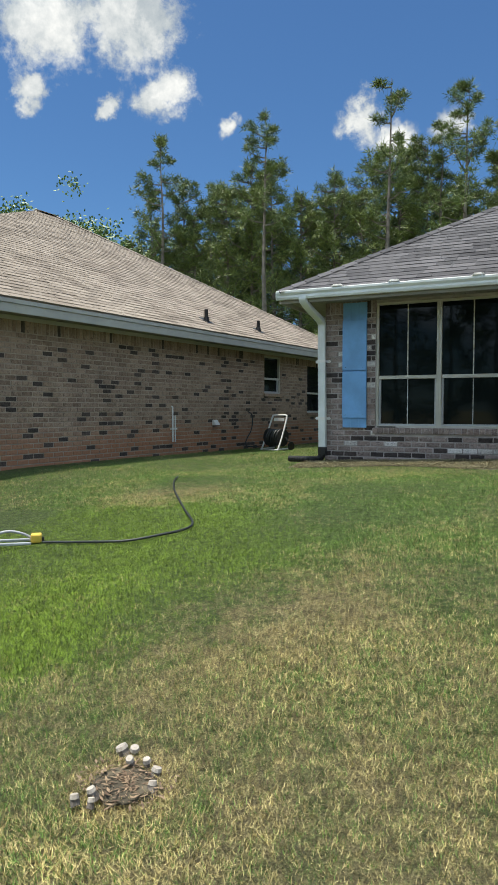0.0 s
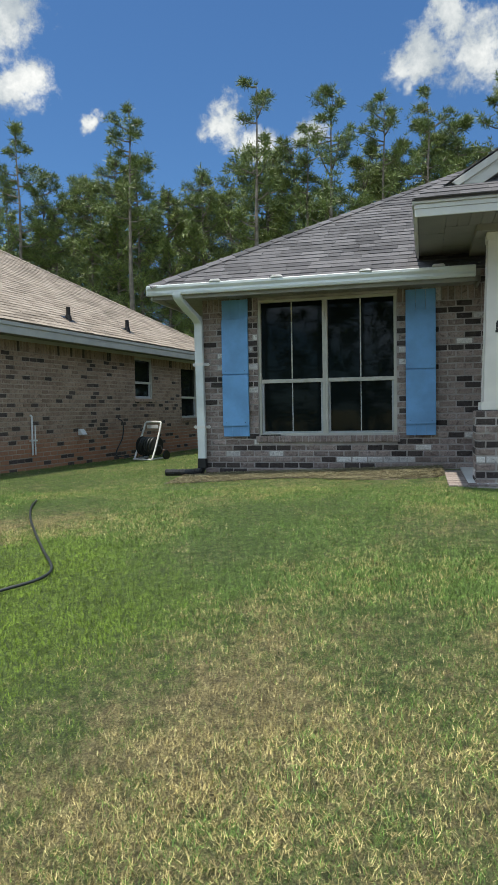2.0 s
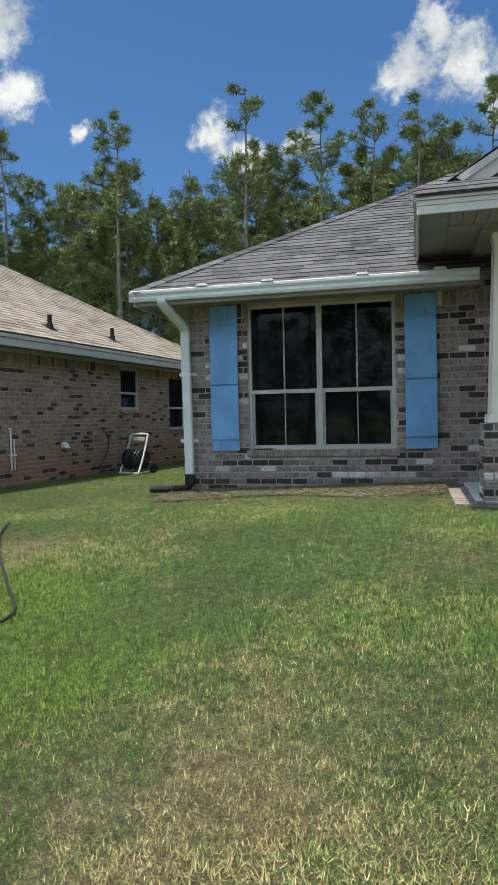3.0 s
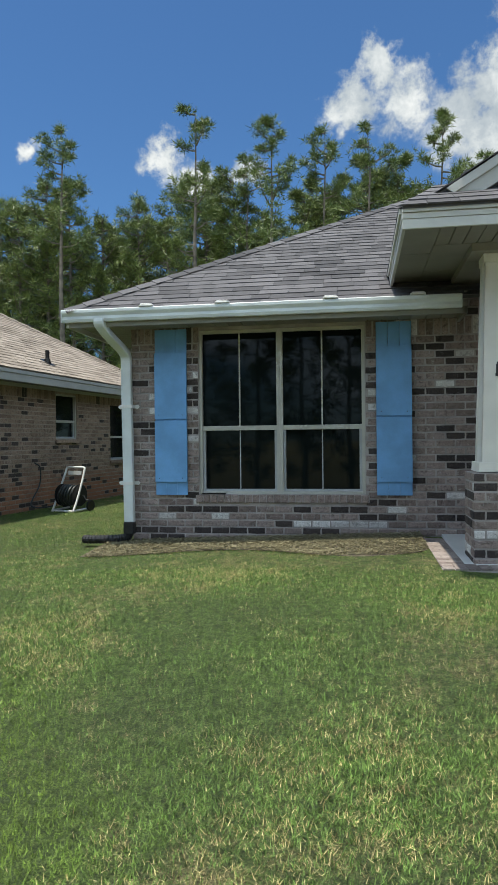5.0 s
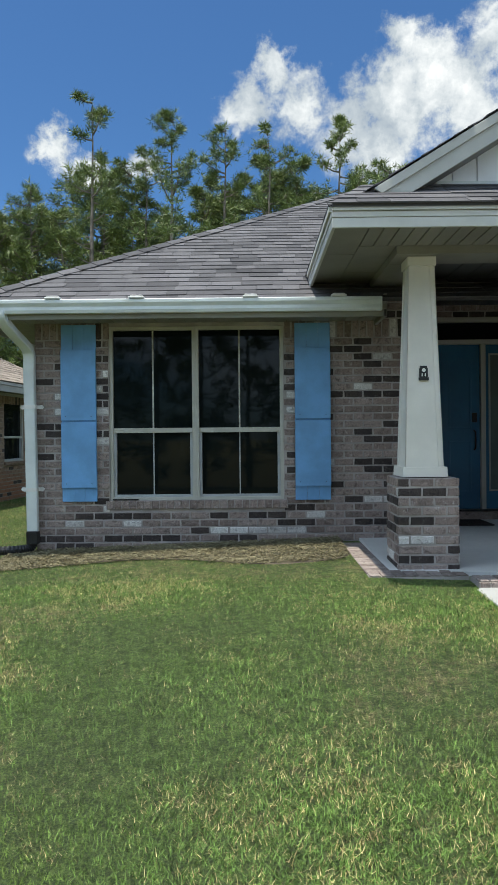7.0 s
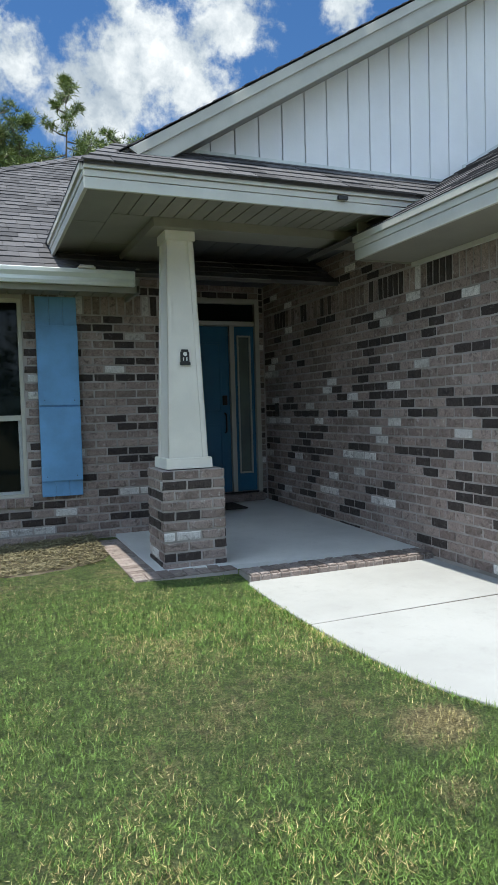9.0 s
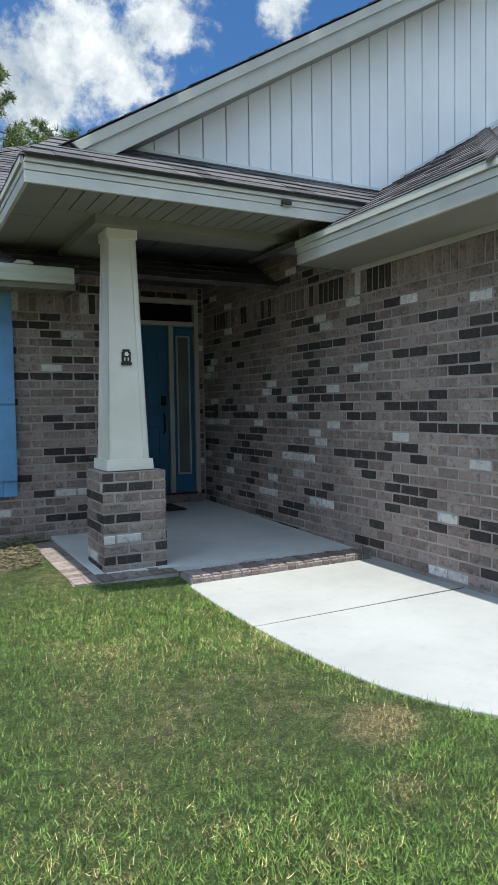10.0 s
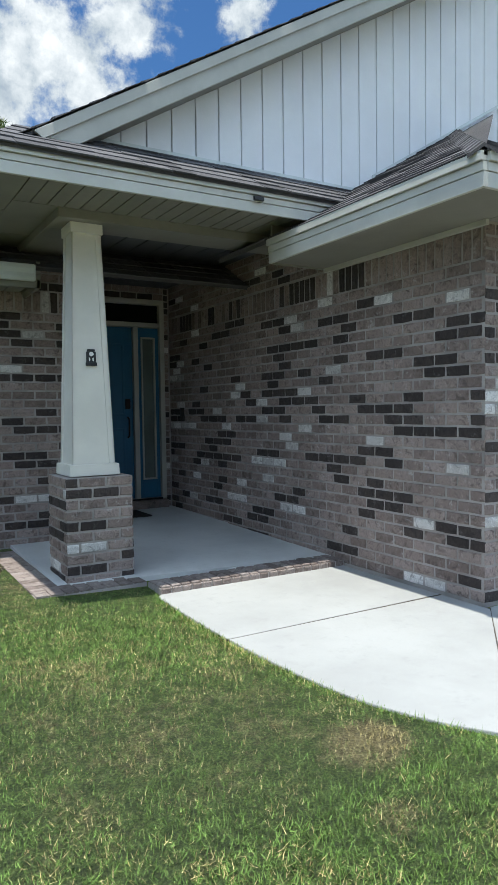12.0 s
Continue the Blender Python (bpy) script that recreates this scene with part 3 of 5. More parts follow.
def cap_row(roof, a, b, mat, n, w=0.14):
    """Cap shingles along a hip or ridge."""
    a, b = Vector(a), Vector(b)
    d = (b - a).normalized()
    s = d.cross(Vector((0, 0, 1))).normalized()
    for i in range(n):
        p, q = a + (b - a) * (i / n), a + (b - a) * ((i + 1.25) / n)
        bm = bmesh.new()
        ends = []
        for c, r in ((p, 0.022), (q, 0.01)):
            ends.append([bm.verts.new(c - p + s * k + Vector((0, 0, z + r))) for k, z in ((-w, -0.045), (0, 0.012), (w, -0.045))])
        low = [bm.verts.new(v.co - Vector((0, 0, 0.02))) for v in ends[0]]
        for k in range(2):
            bm.faces.new((ends[0][k], ends[0][k + 1], ends[1][k + 1], ends[1][k]))
            bm.faces.new((low[k], low[k + 1], ends[0][k + 1], ends[0][k]))
        done("cap_shingle", bm, mat, roof).location = p


# porch gable roof
PE, PF, PZ = -0.35, 7.8, 3.72      # left eave, front eave and eave height
GS = 0.605
RAKE_Y, GABLE_Y, PEAK_X = 8.06, 8.36, 5.4
PEAK_Z = PZ + GS * (PEAK_X - PE)
roof_porch = roof_deck("roof_porch", "left slope of the porch gable roof, dark grey shingle",
                       [(PE, RAKE_Y, PZ), (PEAK_X, RAKE_Y, PEAK_Z), (PEAK_X, 14.0, PEAK_Z), (PE, 10.0, PZ)])
structure(boxes("trim_porch_deck", "shingle", (PE, PE + 0.02, PF, RAKE_Y, PZ - 0.03, PZ - 0.004)), "shingle edge at the porch corner")
roof_porch_far = roof_deck("roof_porch_far", "far slope of the porch gable roof, dark grey shingle",
                           [(PEAK_X, RAKE_Y, PEAK_Z), (2 * PEAK_X - PE, RAKE_Y, PZ), (2 * PEAK_X - PE, 14.0, PZ), (PEAK_X, 14.0, PEAK_Z)])
roof_pent = roof_deck("roof_pent", "narrow shingled pent roof over the porch front",
                      [(PE, PF - 0.03, PZ), (2.75, PF - 0.03, PZ), (3.1, GABLE_Y, PZ + SLOPE * 0.59), (PE + 0.3, GABLE_Y, PZ + SLOPE * 0.59)])
roof_corner = roof_deck("roof_corner", "shingled return at the foot of the gable", [(PE, PF - 0.03, PZ), (PE + 0.36, RAKE_Y + 0.1, PZ + 0.215), (PE, RAKE_Y + 0.1, PZ)])
# garage roof
GX, GY, GZ = 1.82, 6.1, 3.49
roof_garage = roof_deck("roof_garage", "left slope of the garage hip roof, dark grey shingle",
                        [(GX, GY, GZ), (GX + 3.6, GY + 3.6, GZ + SLOPE * 3.6), (GX + 3.6, 9.0, GZ + SLOPE * 3.6), (GX, 9.0, GZ)])
roof_garage_front = roof_deck("roof_garage_front", "front slope of the garage hip roof, dark grey shingle",
                              [(GX, GY, GZ), (GX + 7.4, GY, GZ), (GX + 3.6, GY + 3.6, GZ + SLOPE * 3.6)])

# fascia, soffits and gutter
def fascia(name, label, a, b, z0, z1, mat="trim", thick=0.025, steps=((0.0, 0.45, 0.0), (0.45, 0.72, 0.006), (0.72, 1.0, 0.022)), out=(0, -1)):
    """A stepped fascia board from a to b (plan points); out: the way it faces."""
    root = None
    for lo, hi, proud in steps:
        bm = bmesh.new()
        h = z1 - z0
        o = Vector((*out, 0))
        p = [Vector((*a, z0 + h * lo)) + o * proud, Vector((*b, z0 + h * lo)) + o * proud]
        pts = [p[0], p[1], p[1] + Vector((0, 0, h * (hi - lo) - 0.003)), p[0] + Vector((0, 0, h * (hi - lo) - 0.003))]
        prism(bm, pts, -o * (thick + proud))
        ob = done(name if root is None else "board", bm, mat, root, 0.002)
        root = root or structure(ob, label)
    return root


fascia("trim_fascia_porch", "painted greige fascia of the porch roof", (PE, PF), (2.55, PF), 3.55, 3.715)
fascia("trim_fascia_porch_side", "painted greige fascia of the porch side", (PE, 9.85), (PE, PF + 0.026), 3.55, 3.715, out=(-1, 0))
fascia("trim_fascia_garage", "painted greige fascia of the garage roof", (GX, 8.19), (GX, GY), 3.3, 3.485, out=(-1, 0))
fascia("trim_fascia_garage_front", "painted greige fascia of the garage front", (GX + 0.026, GY), (GX + 7.4, GY), 3.3, 3.485)
fascia("trim_fascia_front", "painted fascia board in the soffits' shaded tone behind the gutter", (EAVE_X + 0.05, EAVE_Y + 0.03), (0.37, EAVE_Y + 0.03), 3.2, 3.36, "soffit")
fascia("trim_fascia_left", "painted fascia board of the side eave", (EAVE_X + 0.02, EAVE_Y + 10.8), (EAVE_X + 0.02, EAVE_Y + 0.03), 3.2, 3.36, "trim", out=(-1, 0))


def soffit(name, label, x0, x1, y0, y1, z, along="x", step=0.1, mat="soffit"):
    """Vinyl soffit boards with open V joints, one mesh."""
    bm = bmesh.new()
    a, b = (x0, x1) if along == "x" else (y0, y1)
    k = a
    while k < b - 0.005:
        e = min(k + step, b)
        d = (k + 0.005, e - 0.005, y0, y1) if along == "x" else (x0, x1, k + 0.005, e - 0.005)
        box(bm, *d, z, z + 0.012)
        k = e
    box(bm, x0, x1, y0, y1, z + 0.014, z + 0.03)
    return structure(done(name, bm, mat), label)


soffit("ceiling_soffit_front", "pale vinyl soffit in a shaded tone under the front eave", EAVE_X + 0.06, 0.365, EAVE_Y + 0.06, FRONT + 0.01, 3.245, "x", 0.15)
soffit("ceiling_soffit_left", "pale vinyl soffit in a shaded tone under the side eave", EAVE_X + 0.06, LEFT + 0.01, FRONT + 0.012, EAVE_Y + 10.8, 3.245, "y", 0.15)
soffit("ceiling_soffit_porch", "pale vinyl soffit boards in a shaded tone under the porch overhang", PE + 0.3, 2.36, PF + 0.03, 8.47, 3.6, "x", 0.115)
soffit("ceiling_soffit_side", "pale vinyl soffit in a shaded tone under the porch side overhang", PE + 0.03, PE + 0.296, PF + 0.03, 9.98, 3.6, "y", 0.9)
soffit("ceiling_soffit_inner", "pale vinyl soffit in a shaded tone at the porch side", PE + 0.3, 0.26, 8.475, 9.98, 3.6, "y", 0.9)
# ceiling boards carry the porch's shade in their dark colour
soffit("ceiling_porch", "vinyl porch ceiling coloured dark for the porch's shade", 0.26, GAR_X, 8.65, DOOR_Y + 0.01, 3.655, "x", 0.2, "ceiling")
soffit("ceiling_soffit_garage", "pale vinyl soffit in a shaded tone under the garage eave", GX + 0.03, GAR_X + 0.01, GY + 0.03, 8.19, 3.31, "y", 2.4)
soffit("ceiling_soffit_drive", "pale vinyl soffit in a shaded tone under the garage front eave", GAR_X + 0.012, 9.0, GY + 0.03, GAR_Y + 0.02, 3.31, "x", 0.3)
structure(boxes("trim_return", "soffit", (GX + 0.03, GAR_X, 8.18, 8.205, 3.3, 3.6)), "boxed end of the garage eave")
structure(boxes("trim_eave_end", "soffit", (0.345, 0.375, EAVE_Y + 0.03, FRONT + 0.01, 3.2, 3.42)), "boxed end of the front eave")
structure(boxes("trim_wall_bead", "trim", (GAR_X - 0.02, GAR_X + 0.008, GAR_Y - 0.02, 8.18, 3.275, 3.308)), "thin trim bead at the head of the garage wall")

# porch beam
structure(boxes("trim_beam", "soffit", (0.26, GAR_X, 8.48, 8.82, 3.535, 3.65), (0.26, 0.6, 8.822, FRONT + 0.01, 3.535, 3.65), bevel=0.004), "painted porch beam in a shaded tone between column and garage")

# gable siding
gz0 = PZ + SLOPE * 0.56


def make_gable():
    bm = bmesh.new()
    prism(bm, [(0.35, GABLE_Y, gz0 - 0.05), (10.4, GABLE_Y, gz0 - 0.05), (PEAK_X, GABLE_Y, PEAK_Z - 0.14), (0.35, GABLE_Y, gz0 + 0.0)], (0, 0.1, 0))
    wall = structure(done("wall_gable", bm, "siding"), "pale board-and-batten gable wall")
    x = 0.28
    while x < 7.0:
        x0, x1 = x + 0.005, x + 0.1985 - 0.005
        rise = lambda v: PZ + GS * (min(v, 2 * PEAK_X - v) - PE) - 0.16
        low = gz0 - 0.04
        if rise(x0) > low:
            bm = bmesh.new()
            prism(bm, [(x0, GABLE_Y - 0.03, low), (x1, GABLE_Y - 0.03, low), (x1, GABLE_Y - 0.03, rise(x1)), (x0, GABLE_Y - 0.03, rise(x0))], (0, 0.029, 0))
            done("siding_board", bm, "siding", wall, 0.003)
        x += 0.1985
    # bright flashing at the foot of the wall
    boxes("flashing", "gutter", (0.55, 3.1, GABLE_Y - 0.042, GABLE_Y - 0.032, gz0 - 0.03, gz0 + 0.022), parent=wall)
    bm = bmesh.new()
    prism(bm, [(3.0, GABLE_Y - 0.042, GZ + SLOPE * 1.18 + 0.0), (7.0, GABLE_Y - 0.042, GZ + SLOPE * 5.18), (7.0, GABLE_Y - 0.042, GZ + SLOPE * 5.18 + 0.035), (3.0, GABLE_Y - 0.042, GZ + SLOPE * 1.18 + 0.035)], (0, 0.01, 0))
    done("flashing", bm, "gutter", wall)
    # rake boards and rake soffit
    for sgn in (1, -1):
        def at(x):
            return x if sgn == 1 else 2 * PEAK_X - x
        for lo, hi, y in ((0.215, 0.085, RAKE_Y), (0.088, 0.012, RAKE_Y - 0.02)):
            bm = bmesh.new()
            z = lambda x, d: PZ + GS * (x - PE) - d
            xs = 0.0 if sgn == 1 else 0.0
            prism(bm, [(at(xs + (0.23 if lo > 0.1 else 0.06)), y, z(xs + (0.23 if lo > 0.1 else 0.06), lo)), (at(PEAK_X), y, z(PEAK_X, lo)), (at(PEAK_X), y, z(PEAK_X, hi)), (at(xs), y, z(xs, hi))], (0, 0.028, 0))
            ob = done("trim_rake" if lo > 0.1 and sgn == 1 else "rake_board", bm, "trim_b", None if lo > 0.1 and sgn == 1 else rake, 0.002)
            if lo > 0.1 and sgn == 1:
                rake = structure(ob, "painted greige rake boards of the gable")
        bm = bmesh.new()
        prism(bm, [(at(0.3), RAKE_Y + 0.028, PZ + GS * (0.3 - PE) - 0.2), (at(PEAK_X), RAKE_Y + 0.028, PEAK_Z - 0.2), (at(PEAK_X), GABLE_Y, PEAK_Z - 0.2), (at(0.3), GABLE_Y, PZ + GS * (0.3 - PE) - 0.2)], (0, 0, 0.02))
        done("rake_soffit", bm, "soffit", rake)


make_gable()

# gutter along the front eave
def make_gutter():
    g = holder("gutter", (EAVE_X, 9.4, 3.25), label="white aluminium gutter along the front eave", category="gutter")
    prof = [(0.075, 0.0), (0.03, 0.0), (0.018, 0.03), (0.022, 0.06), (0.0, 0.095), (0.0, 0.125), (0.008, 0.132), (0.008, 0.122), (0.012, 0.1), (0.075, 0.012)]
    bm = bmesh.new()
    prism(bm, [(0, y, z) for y, z in prof], (4.1, 0, 0))
    done("trough", bm, "gutter", g, 0.002)
    for a in (4.1, -0.006):
        boxes("end_cap", "gutter", (a, a + 0.006, 0, 0.075, 0, 0.125), parent=g)
    return g


make_gutter()
for x in (-2.86, -2.05, -0.95, -0.1):
    c = holder("gutter_clip", (x, 9.41, 3.375), label="small pale clip on the gutter's lip", category="clip", group="clips on the gutter")
    boxes("wedge", "white", (-0.075, 0.075, -0.02, 0.07, 0.008, 0.026), (-0.06, 0.06, -0.012, 0.07, 0.026, 0.04), parent=c, bevel=0.006)

def make_downspout():
    d = holder("downspout", (-3.28, 9.95, 0.95), label="white metal downspout with a bent neck and straps", category="downspout")
    path = curve_points([(-0.1, -0.5, 2.34), (-0.1, -0.49, 2.27), (-0.05, -0.34, 2.16), (0.01, -0.1, 2.04), (0.02, -0.02, 1.96), (0.02, -0.02, 1.8)], 5)
    path = [Vector((p[0], p[1], p[2])) for p in path] + [Vector((0.04, -0.02, 0.11))]
    bm = bmesh.new()
    rings = []
    for i, p in enumerate(path):
        t = (path[min(i + 1, len(path) - 1)] - path[max(i - 1, 0)]).normalized()
        s = Vector((1, 0, 0))
        f = t.cross(s).normalized()
        rings.append([bm.verts.new(p + s * a + f * b) for a, b in ((-0.056, -0.03), (-0.046, -0.038), (0.046, -0.038), (0.056, -0.03), (0.056, 0.03), (0.046, 0.038), (-0.046, 0.038), (-0.056, 0.03))])
    for a, b in zip(rings, rings[1:]):
        for k in range(8):
            bm.faces.new((a[k], a[(k + 1) % 8], b[(k + 1) % 8], b[k]))
    done("pipe", bm, "gutter", d)
    for z in (1.42, 0.56):
        bm = bmesh.new()
        prism(bm, [(x, 0.028, zz) for x, zz in ((-0.1, z), (-0.08, z + 0.024), (-0.05, z + 0.018), (0.1, z + 0.018), (0.13, z + 0.024), (0.15, z), (0.13, z - 0.024), (0.1, z - 0.018), (-0.05, z - 0.018), (-0.08, z - 0.024))], (0, 0.012, 0))
        box(bm, -0.034, 0.094, -0.066, -0.062, z - 0.018, z + 0.018)
        box(bm, -0.038, -0.034, -0.066, 0.03, z - 0.018, z + 0.018)
        box(bm, 0.094, 0.098, -0.066, 0.03, z - 0.018, z + 0.018)
        done("strap", bm, "white", d)
    e = holder("drain_elbow", (-3.24, 9.93, 0.88), label="black corrugated drain elbow at the downspout's foot", category="drain pipe")
    boxes("adapter", "black", (-0.058, 0.058, -0.055, 0.045, 0.06, 0.2), parent=e, bevel=0.01)
    pts = curve_points([(0, 0, 0.08), (-0.02, -0.03, 0.03), (-0.12, -0.08, 0.015), (-0.32, -0.13, 0.012), (-0.5, -0.12, 0.01)], 10)
    bm = bmesh.new()
    rings = []
    for i, p in enumerate(pts):
        t = (pts[min(i + 1, len(pts) - 1)] - pts[max(i - 1, 0)]).normalized()
        s = t.orthogonal().normalized()
        f = t.cross(s)
        r = 0.05 if i % 2 else 0.042
        rings.append([bm.verts.new(p + s * r * math.cos(a) + f * r * math.sin(a)) for a in [k * math.tau / 12 for k in range(12)]])
    bm.faces.new(rings[-1])
    for a, b in zip(rings, rings[1:]):
        best = min(range(12), key=lambda q: (a[0].co - b[q].co).length)
        for k in range(12):
            bm.faces.new((a[k], a[(k + 1) % 12], b[(k + 1 + best) % 12], b[(k + best) % 12]))
    done("corrugated_pipe", bm, "black", e)


make_downspout()

# front window: two single-hung units side by side
def hung_window(name, x0, x1, y, z0, z1, label, muntin=True, mat="frame", glass="glass", face=-1):
    """A single-hung window in a wall facing -y: frame, sashes and panes."""
    w = structure(boxes(name, mat, (x0, x0 + 0.035, y, y + 0.09, z0, z1), (x1 - 0.035, x1, y, y + 0.09, z0, z1), (x0 + 0.035, x1 - 0.035, y, y + 0.09, z1 - 0.035, z1),
                        (x0 + 0.035, x1 - 0.035, y, y + 0.09, z0, z0 + 0.03), bevel=0.003), label)
    zm = z0 + (z1 - z0) * 0.405
    a, b = x0 + 0.035, x1 - 0.035
    boxes("meeting_rail", mat, (a, b, y + 0.012, y + 0.07, zm - 0.03, zm + 0.02), parent=w, bevel=0.003)
    boxes("pane", glass, (a, b, y + 0.05, y + 0.056, zm + 0.02, z1 - 0.035), parent=w)
    boxes("pane", glass, (a + 0.03, b - 0.03, y + 0.064, y + 0.07, z0 + 0.055, zm - 0.03), parent=w)
    boxes("sash", "grey", (a, a + 0.028, y + 0.03, y + 0.075, z0 + 0.03, zm - 0.03), (b - 0.028, b, y + 0.03, y + 0.075, z0 + 0.03, zm - 0.03), (a + 0.028, b - 0.028, y + 0.03, y + 0.075, z0 + 0.03, z0 + 0.055), parent=w, bevel=0.002)
    if muntin:
        c = (a + b) / 2
        boxes("muntin", mat, (c - 0.008, c + 0.008, y + 0.043, y + 0.049, zm + 0.02, z1 - 0.035), parent=w)
        boxes("muntin", "grey", (c - 0.006, c + 0.006, y + 0.058, y + 0.063, z0 + 0.055, zm - 0.03), parent=w)
    return w


MID = (WIN_L + WIN_R) / 2 - 0.01
hung_window("window_1", WIN_L, MID, FRONT + 0.035, SILL, HEAD, "single-hung window with greige frame and dark glass")
hung_window("window_2", MID, WIN_R, FRONT + 0.035, SILL, HEAD, "single-hung window with greige frame and dark glass")
b = boxes("crank_rod", "metal", (WIN_L + 0.03, WIN_L + 0.3, 10.0, 10.03, SILL + 0.002, SILL + 0.016), bevel=0.003)
tagged(b, "dark metal rod lying on the window ledge", "rod")
# brick ledge of rowlock bricks below the window
sill = structure(boxes("trim_ledge", "mortar", (WIN_L - 0.04, WIN_R + 0.04, FRONT - 0.006, FRONT + 0.05, SILL - 0.09, SILL - 0.008)), "rowlock brick ledge under the window")
me = piece_mesh("brick", 0.07, 0.085, 0.03, "brick")
for i in range(24):
    ob = new("brick", me)
    ob.parent, ob.location = sill, (WIN_L + 0.005 + i * (WIN_R - WIN_L - 0.01) / 23, FRONT + 0.012, SILL - 0.047)

# shutters: boards with three battens
def make_shutter(x0, x1):
    z0, z1, y = SILL - 0.005, HEAD + 0.015, FRONT - 0.012
    s = holder("shutter", (x0, y, z0), label="blue painted board shutter with raised lapped panels on brick", category="shutter", group="shutters beside the window")
    w, hh = x1 - x0, z1 - z0
    for i in range(3):
        a = w * i / 3
        boxes("board", "blue", (a + 0.001, a + w / 3 - 0.001, -0.018, 0.0, 0, hh), parent=s, bevel=0.002)
    for lo, hi in ((0.145, 0.845), (0.85, 1.6)):
        boxes("panel", "blue", (0.0, w, -0.044, -0.0185, lo, hi - 0.012), parent=s, bevel=0.003)
        for u in (0.05, w - 0.05):
            boxes("screw", "metal", (u - 0.004, u + 0.004, -0.047, -0.044, lo + 0.04, lo + 0.048), parent=s)
    return s


make_shutter(-2.941, -2.575)
make_shutter(-0.497, -0.126)

# porch slab, edging, pier and column
def make_slab():
    bm = bmesh.new()
    prism(bm, [(0.17, 8.42, SLAB_Z), (GAR_X + 0.01, 8.14, SLAB_Z), (GAR_X + 0.01, DOOR_Y + 0.02, SLAB_Z + 0.06), (0.17, DOOR_Y + 0.02, SLAB_Z + 0.06)], (0, 0, -0.35))
    structure(done("floor_porch", bm, "slab"), "smooth grey concrete porch floor")
    edge = structure(boxes("trim_edging", "mortar", (-0.03, 0.175, 8.22, 10.0, 0.6, SLAB_Z - 0.012), (0.175, 0.76, 8.22, 8.425, 0.6, SLAB_Z - 0.012)), "brick edging round the porch slab")
    rnd = random.Random(4)
    me = piece_mesh("brick", 0.21, 0.09, 0.012, "brick_edge", 0.004)
    for i in range(17):
        ob = new("brick", me)
        ob.parent = edge
        ob.matrix_basis = Matrix.Translation((0.072, 8.38 + i * 0.098, SLAB_Z - 0.012)) @ pose(0, 0, 0, -90 + rnd.uniform(-1, 1), 0, rnd.uniform(-1, 1))
    me = piece_mesh("brick", 0.09, 0.21, 0.012, "brick_edge", 0.004)
    for i in range(8):
        ob = new("brick", me)
        ob.parent = edge
        ob.matrix_basis = Matrix.Translation((0.02 + i * 0.098, 8.322 - 0.0 * i, SLAB_Z - 0.012)) @ pose(0, 0, 0, -90 + rnd.uniform(-1, 1), 0, rnd.uniform(-1, 1))
    # rowlock step between slab and walk
    step = structure(boxes("trim_step", "mortar", (0.76, GAR_X, 7.97, 8.2, 0.6, SLAB_Z - 0.01)), "brick rowlock step between porch and walk")
    me = piece_mesh("brick", 0.068, 0.215, 0.014, "brick_edge", 0.006)
    mf = piece_mesh("brick", 0.068, 0.05, 0.014, "brick_edge", 0.006)
    for i in range(20):
        x = 0.8 + i * 0.08
        ob = new("brick", me)
        ob.parent, ob.matrix_basis = step, Matrix.Translation((x, 8.08, SLAB_Z - 0.008)) @ pose(0, 0, 0, -90 + rnd.uniform(-2, 2), 0, rnd.uniform(-1.5, 1.5))
        ob = new("brick", mf)
        ob.parent, ob.matrix_basis = step, Matrix.Translation((x, 7.972, SLAB_Z - 0.032)) @ pose(0, 0, 0, 0, rnd.uniform(-1.5, 1.5), 0)


make_slab()
PX0, PX1, PY0, PY1, PTOP = 0.243, 0.757, 8.437, 8.92, 1.69
pier = holder("pier", (0, 0, 0), label="square grey-brown brick pier with whitewashed bricks", category="pier")
boxes("core", "mortar", (PX0 + 0.011, PX1 - 0.011, PY0 + 0.011, PY1 - 0.011, SLAB_Z - 0.05, PTOP - 0.006), parent=pier)
pz = SLAB_Z - 0.03


def make_column():
    c = holder("column", (0.487, 8.68, PTOP), label="tapered cream painted porch column on the brick pier", category="column")

    def taper(name, z0, z1, a0, a1, off0=0.0, off1=0.0):
        bm = bmesh.new()
        v = []
        for z, a, o in ((z0, a0, off0), (z1, a1, off1)):
            v.append([bm.verts.new((x + o, y, z)) for x, y in ((-a, -a), (a, -a), (a, a), (-a, a))])
        bm.faces.new(v[0][::-1])
        bm.faces.new(v[1])
        for k in range(4):
            bm.faces.new((v[0][k], v[0][(k + 1) % 4], v[1][(k + 1) % 4], v[1][k]))
        return done(name, bm, "column", c, 0.003)

    hh = 3.535 - PTOP
    taper("shaft", 0.0, hh, 0.155, 0.098, 0.0, 0.0)
    taper("base", 0.002, 0.085, 0.188, 0.184)
    taper("cap", hh - 0.075, hh - 0.001, 0.12, 0.12)
    for sx in (-1, 1):
        for face in range(4):
            bm = bmesh.new()
            z0, z1 = 0.086, hh - 0.076
            a = lambda z: 0.155 + (0.098 - 0.155) * z / hh
            pts = [(sx * (a(z0) + 0.008), -a(z0) - 0.008, z0), (sx * (a(z0) - 0.035), -a(z0) - 0.008, z0), (sx * (a(z1) - 0.035), -a(z1) - 0.008, z1), (sx * (a(z1) + 0.008), -a(z1) - 0.008, z1)]
            prism(bm, pts, (0, 0.0075, 0))
            ob = done("corner_board", bm, "column", c)
            ob.rotation_euler = (0, 0, face * math.pi / 2)


make_column()
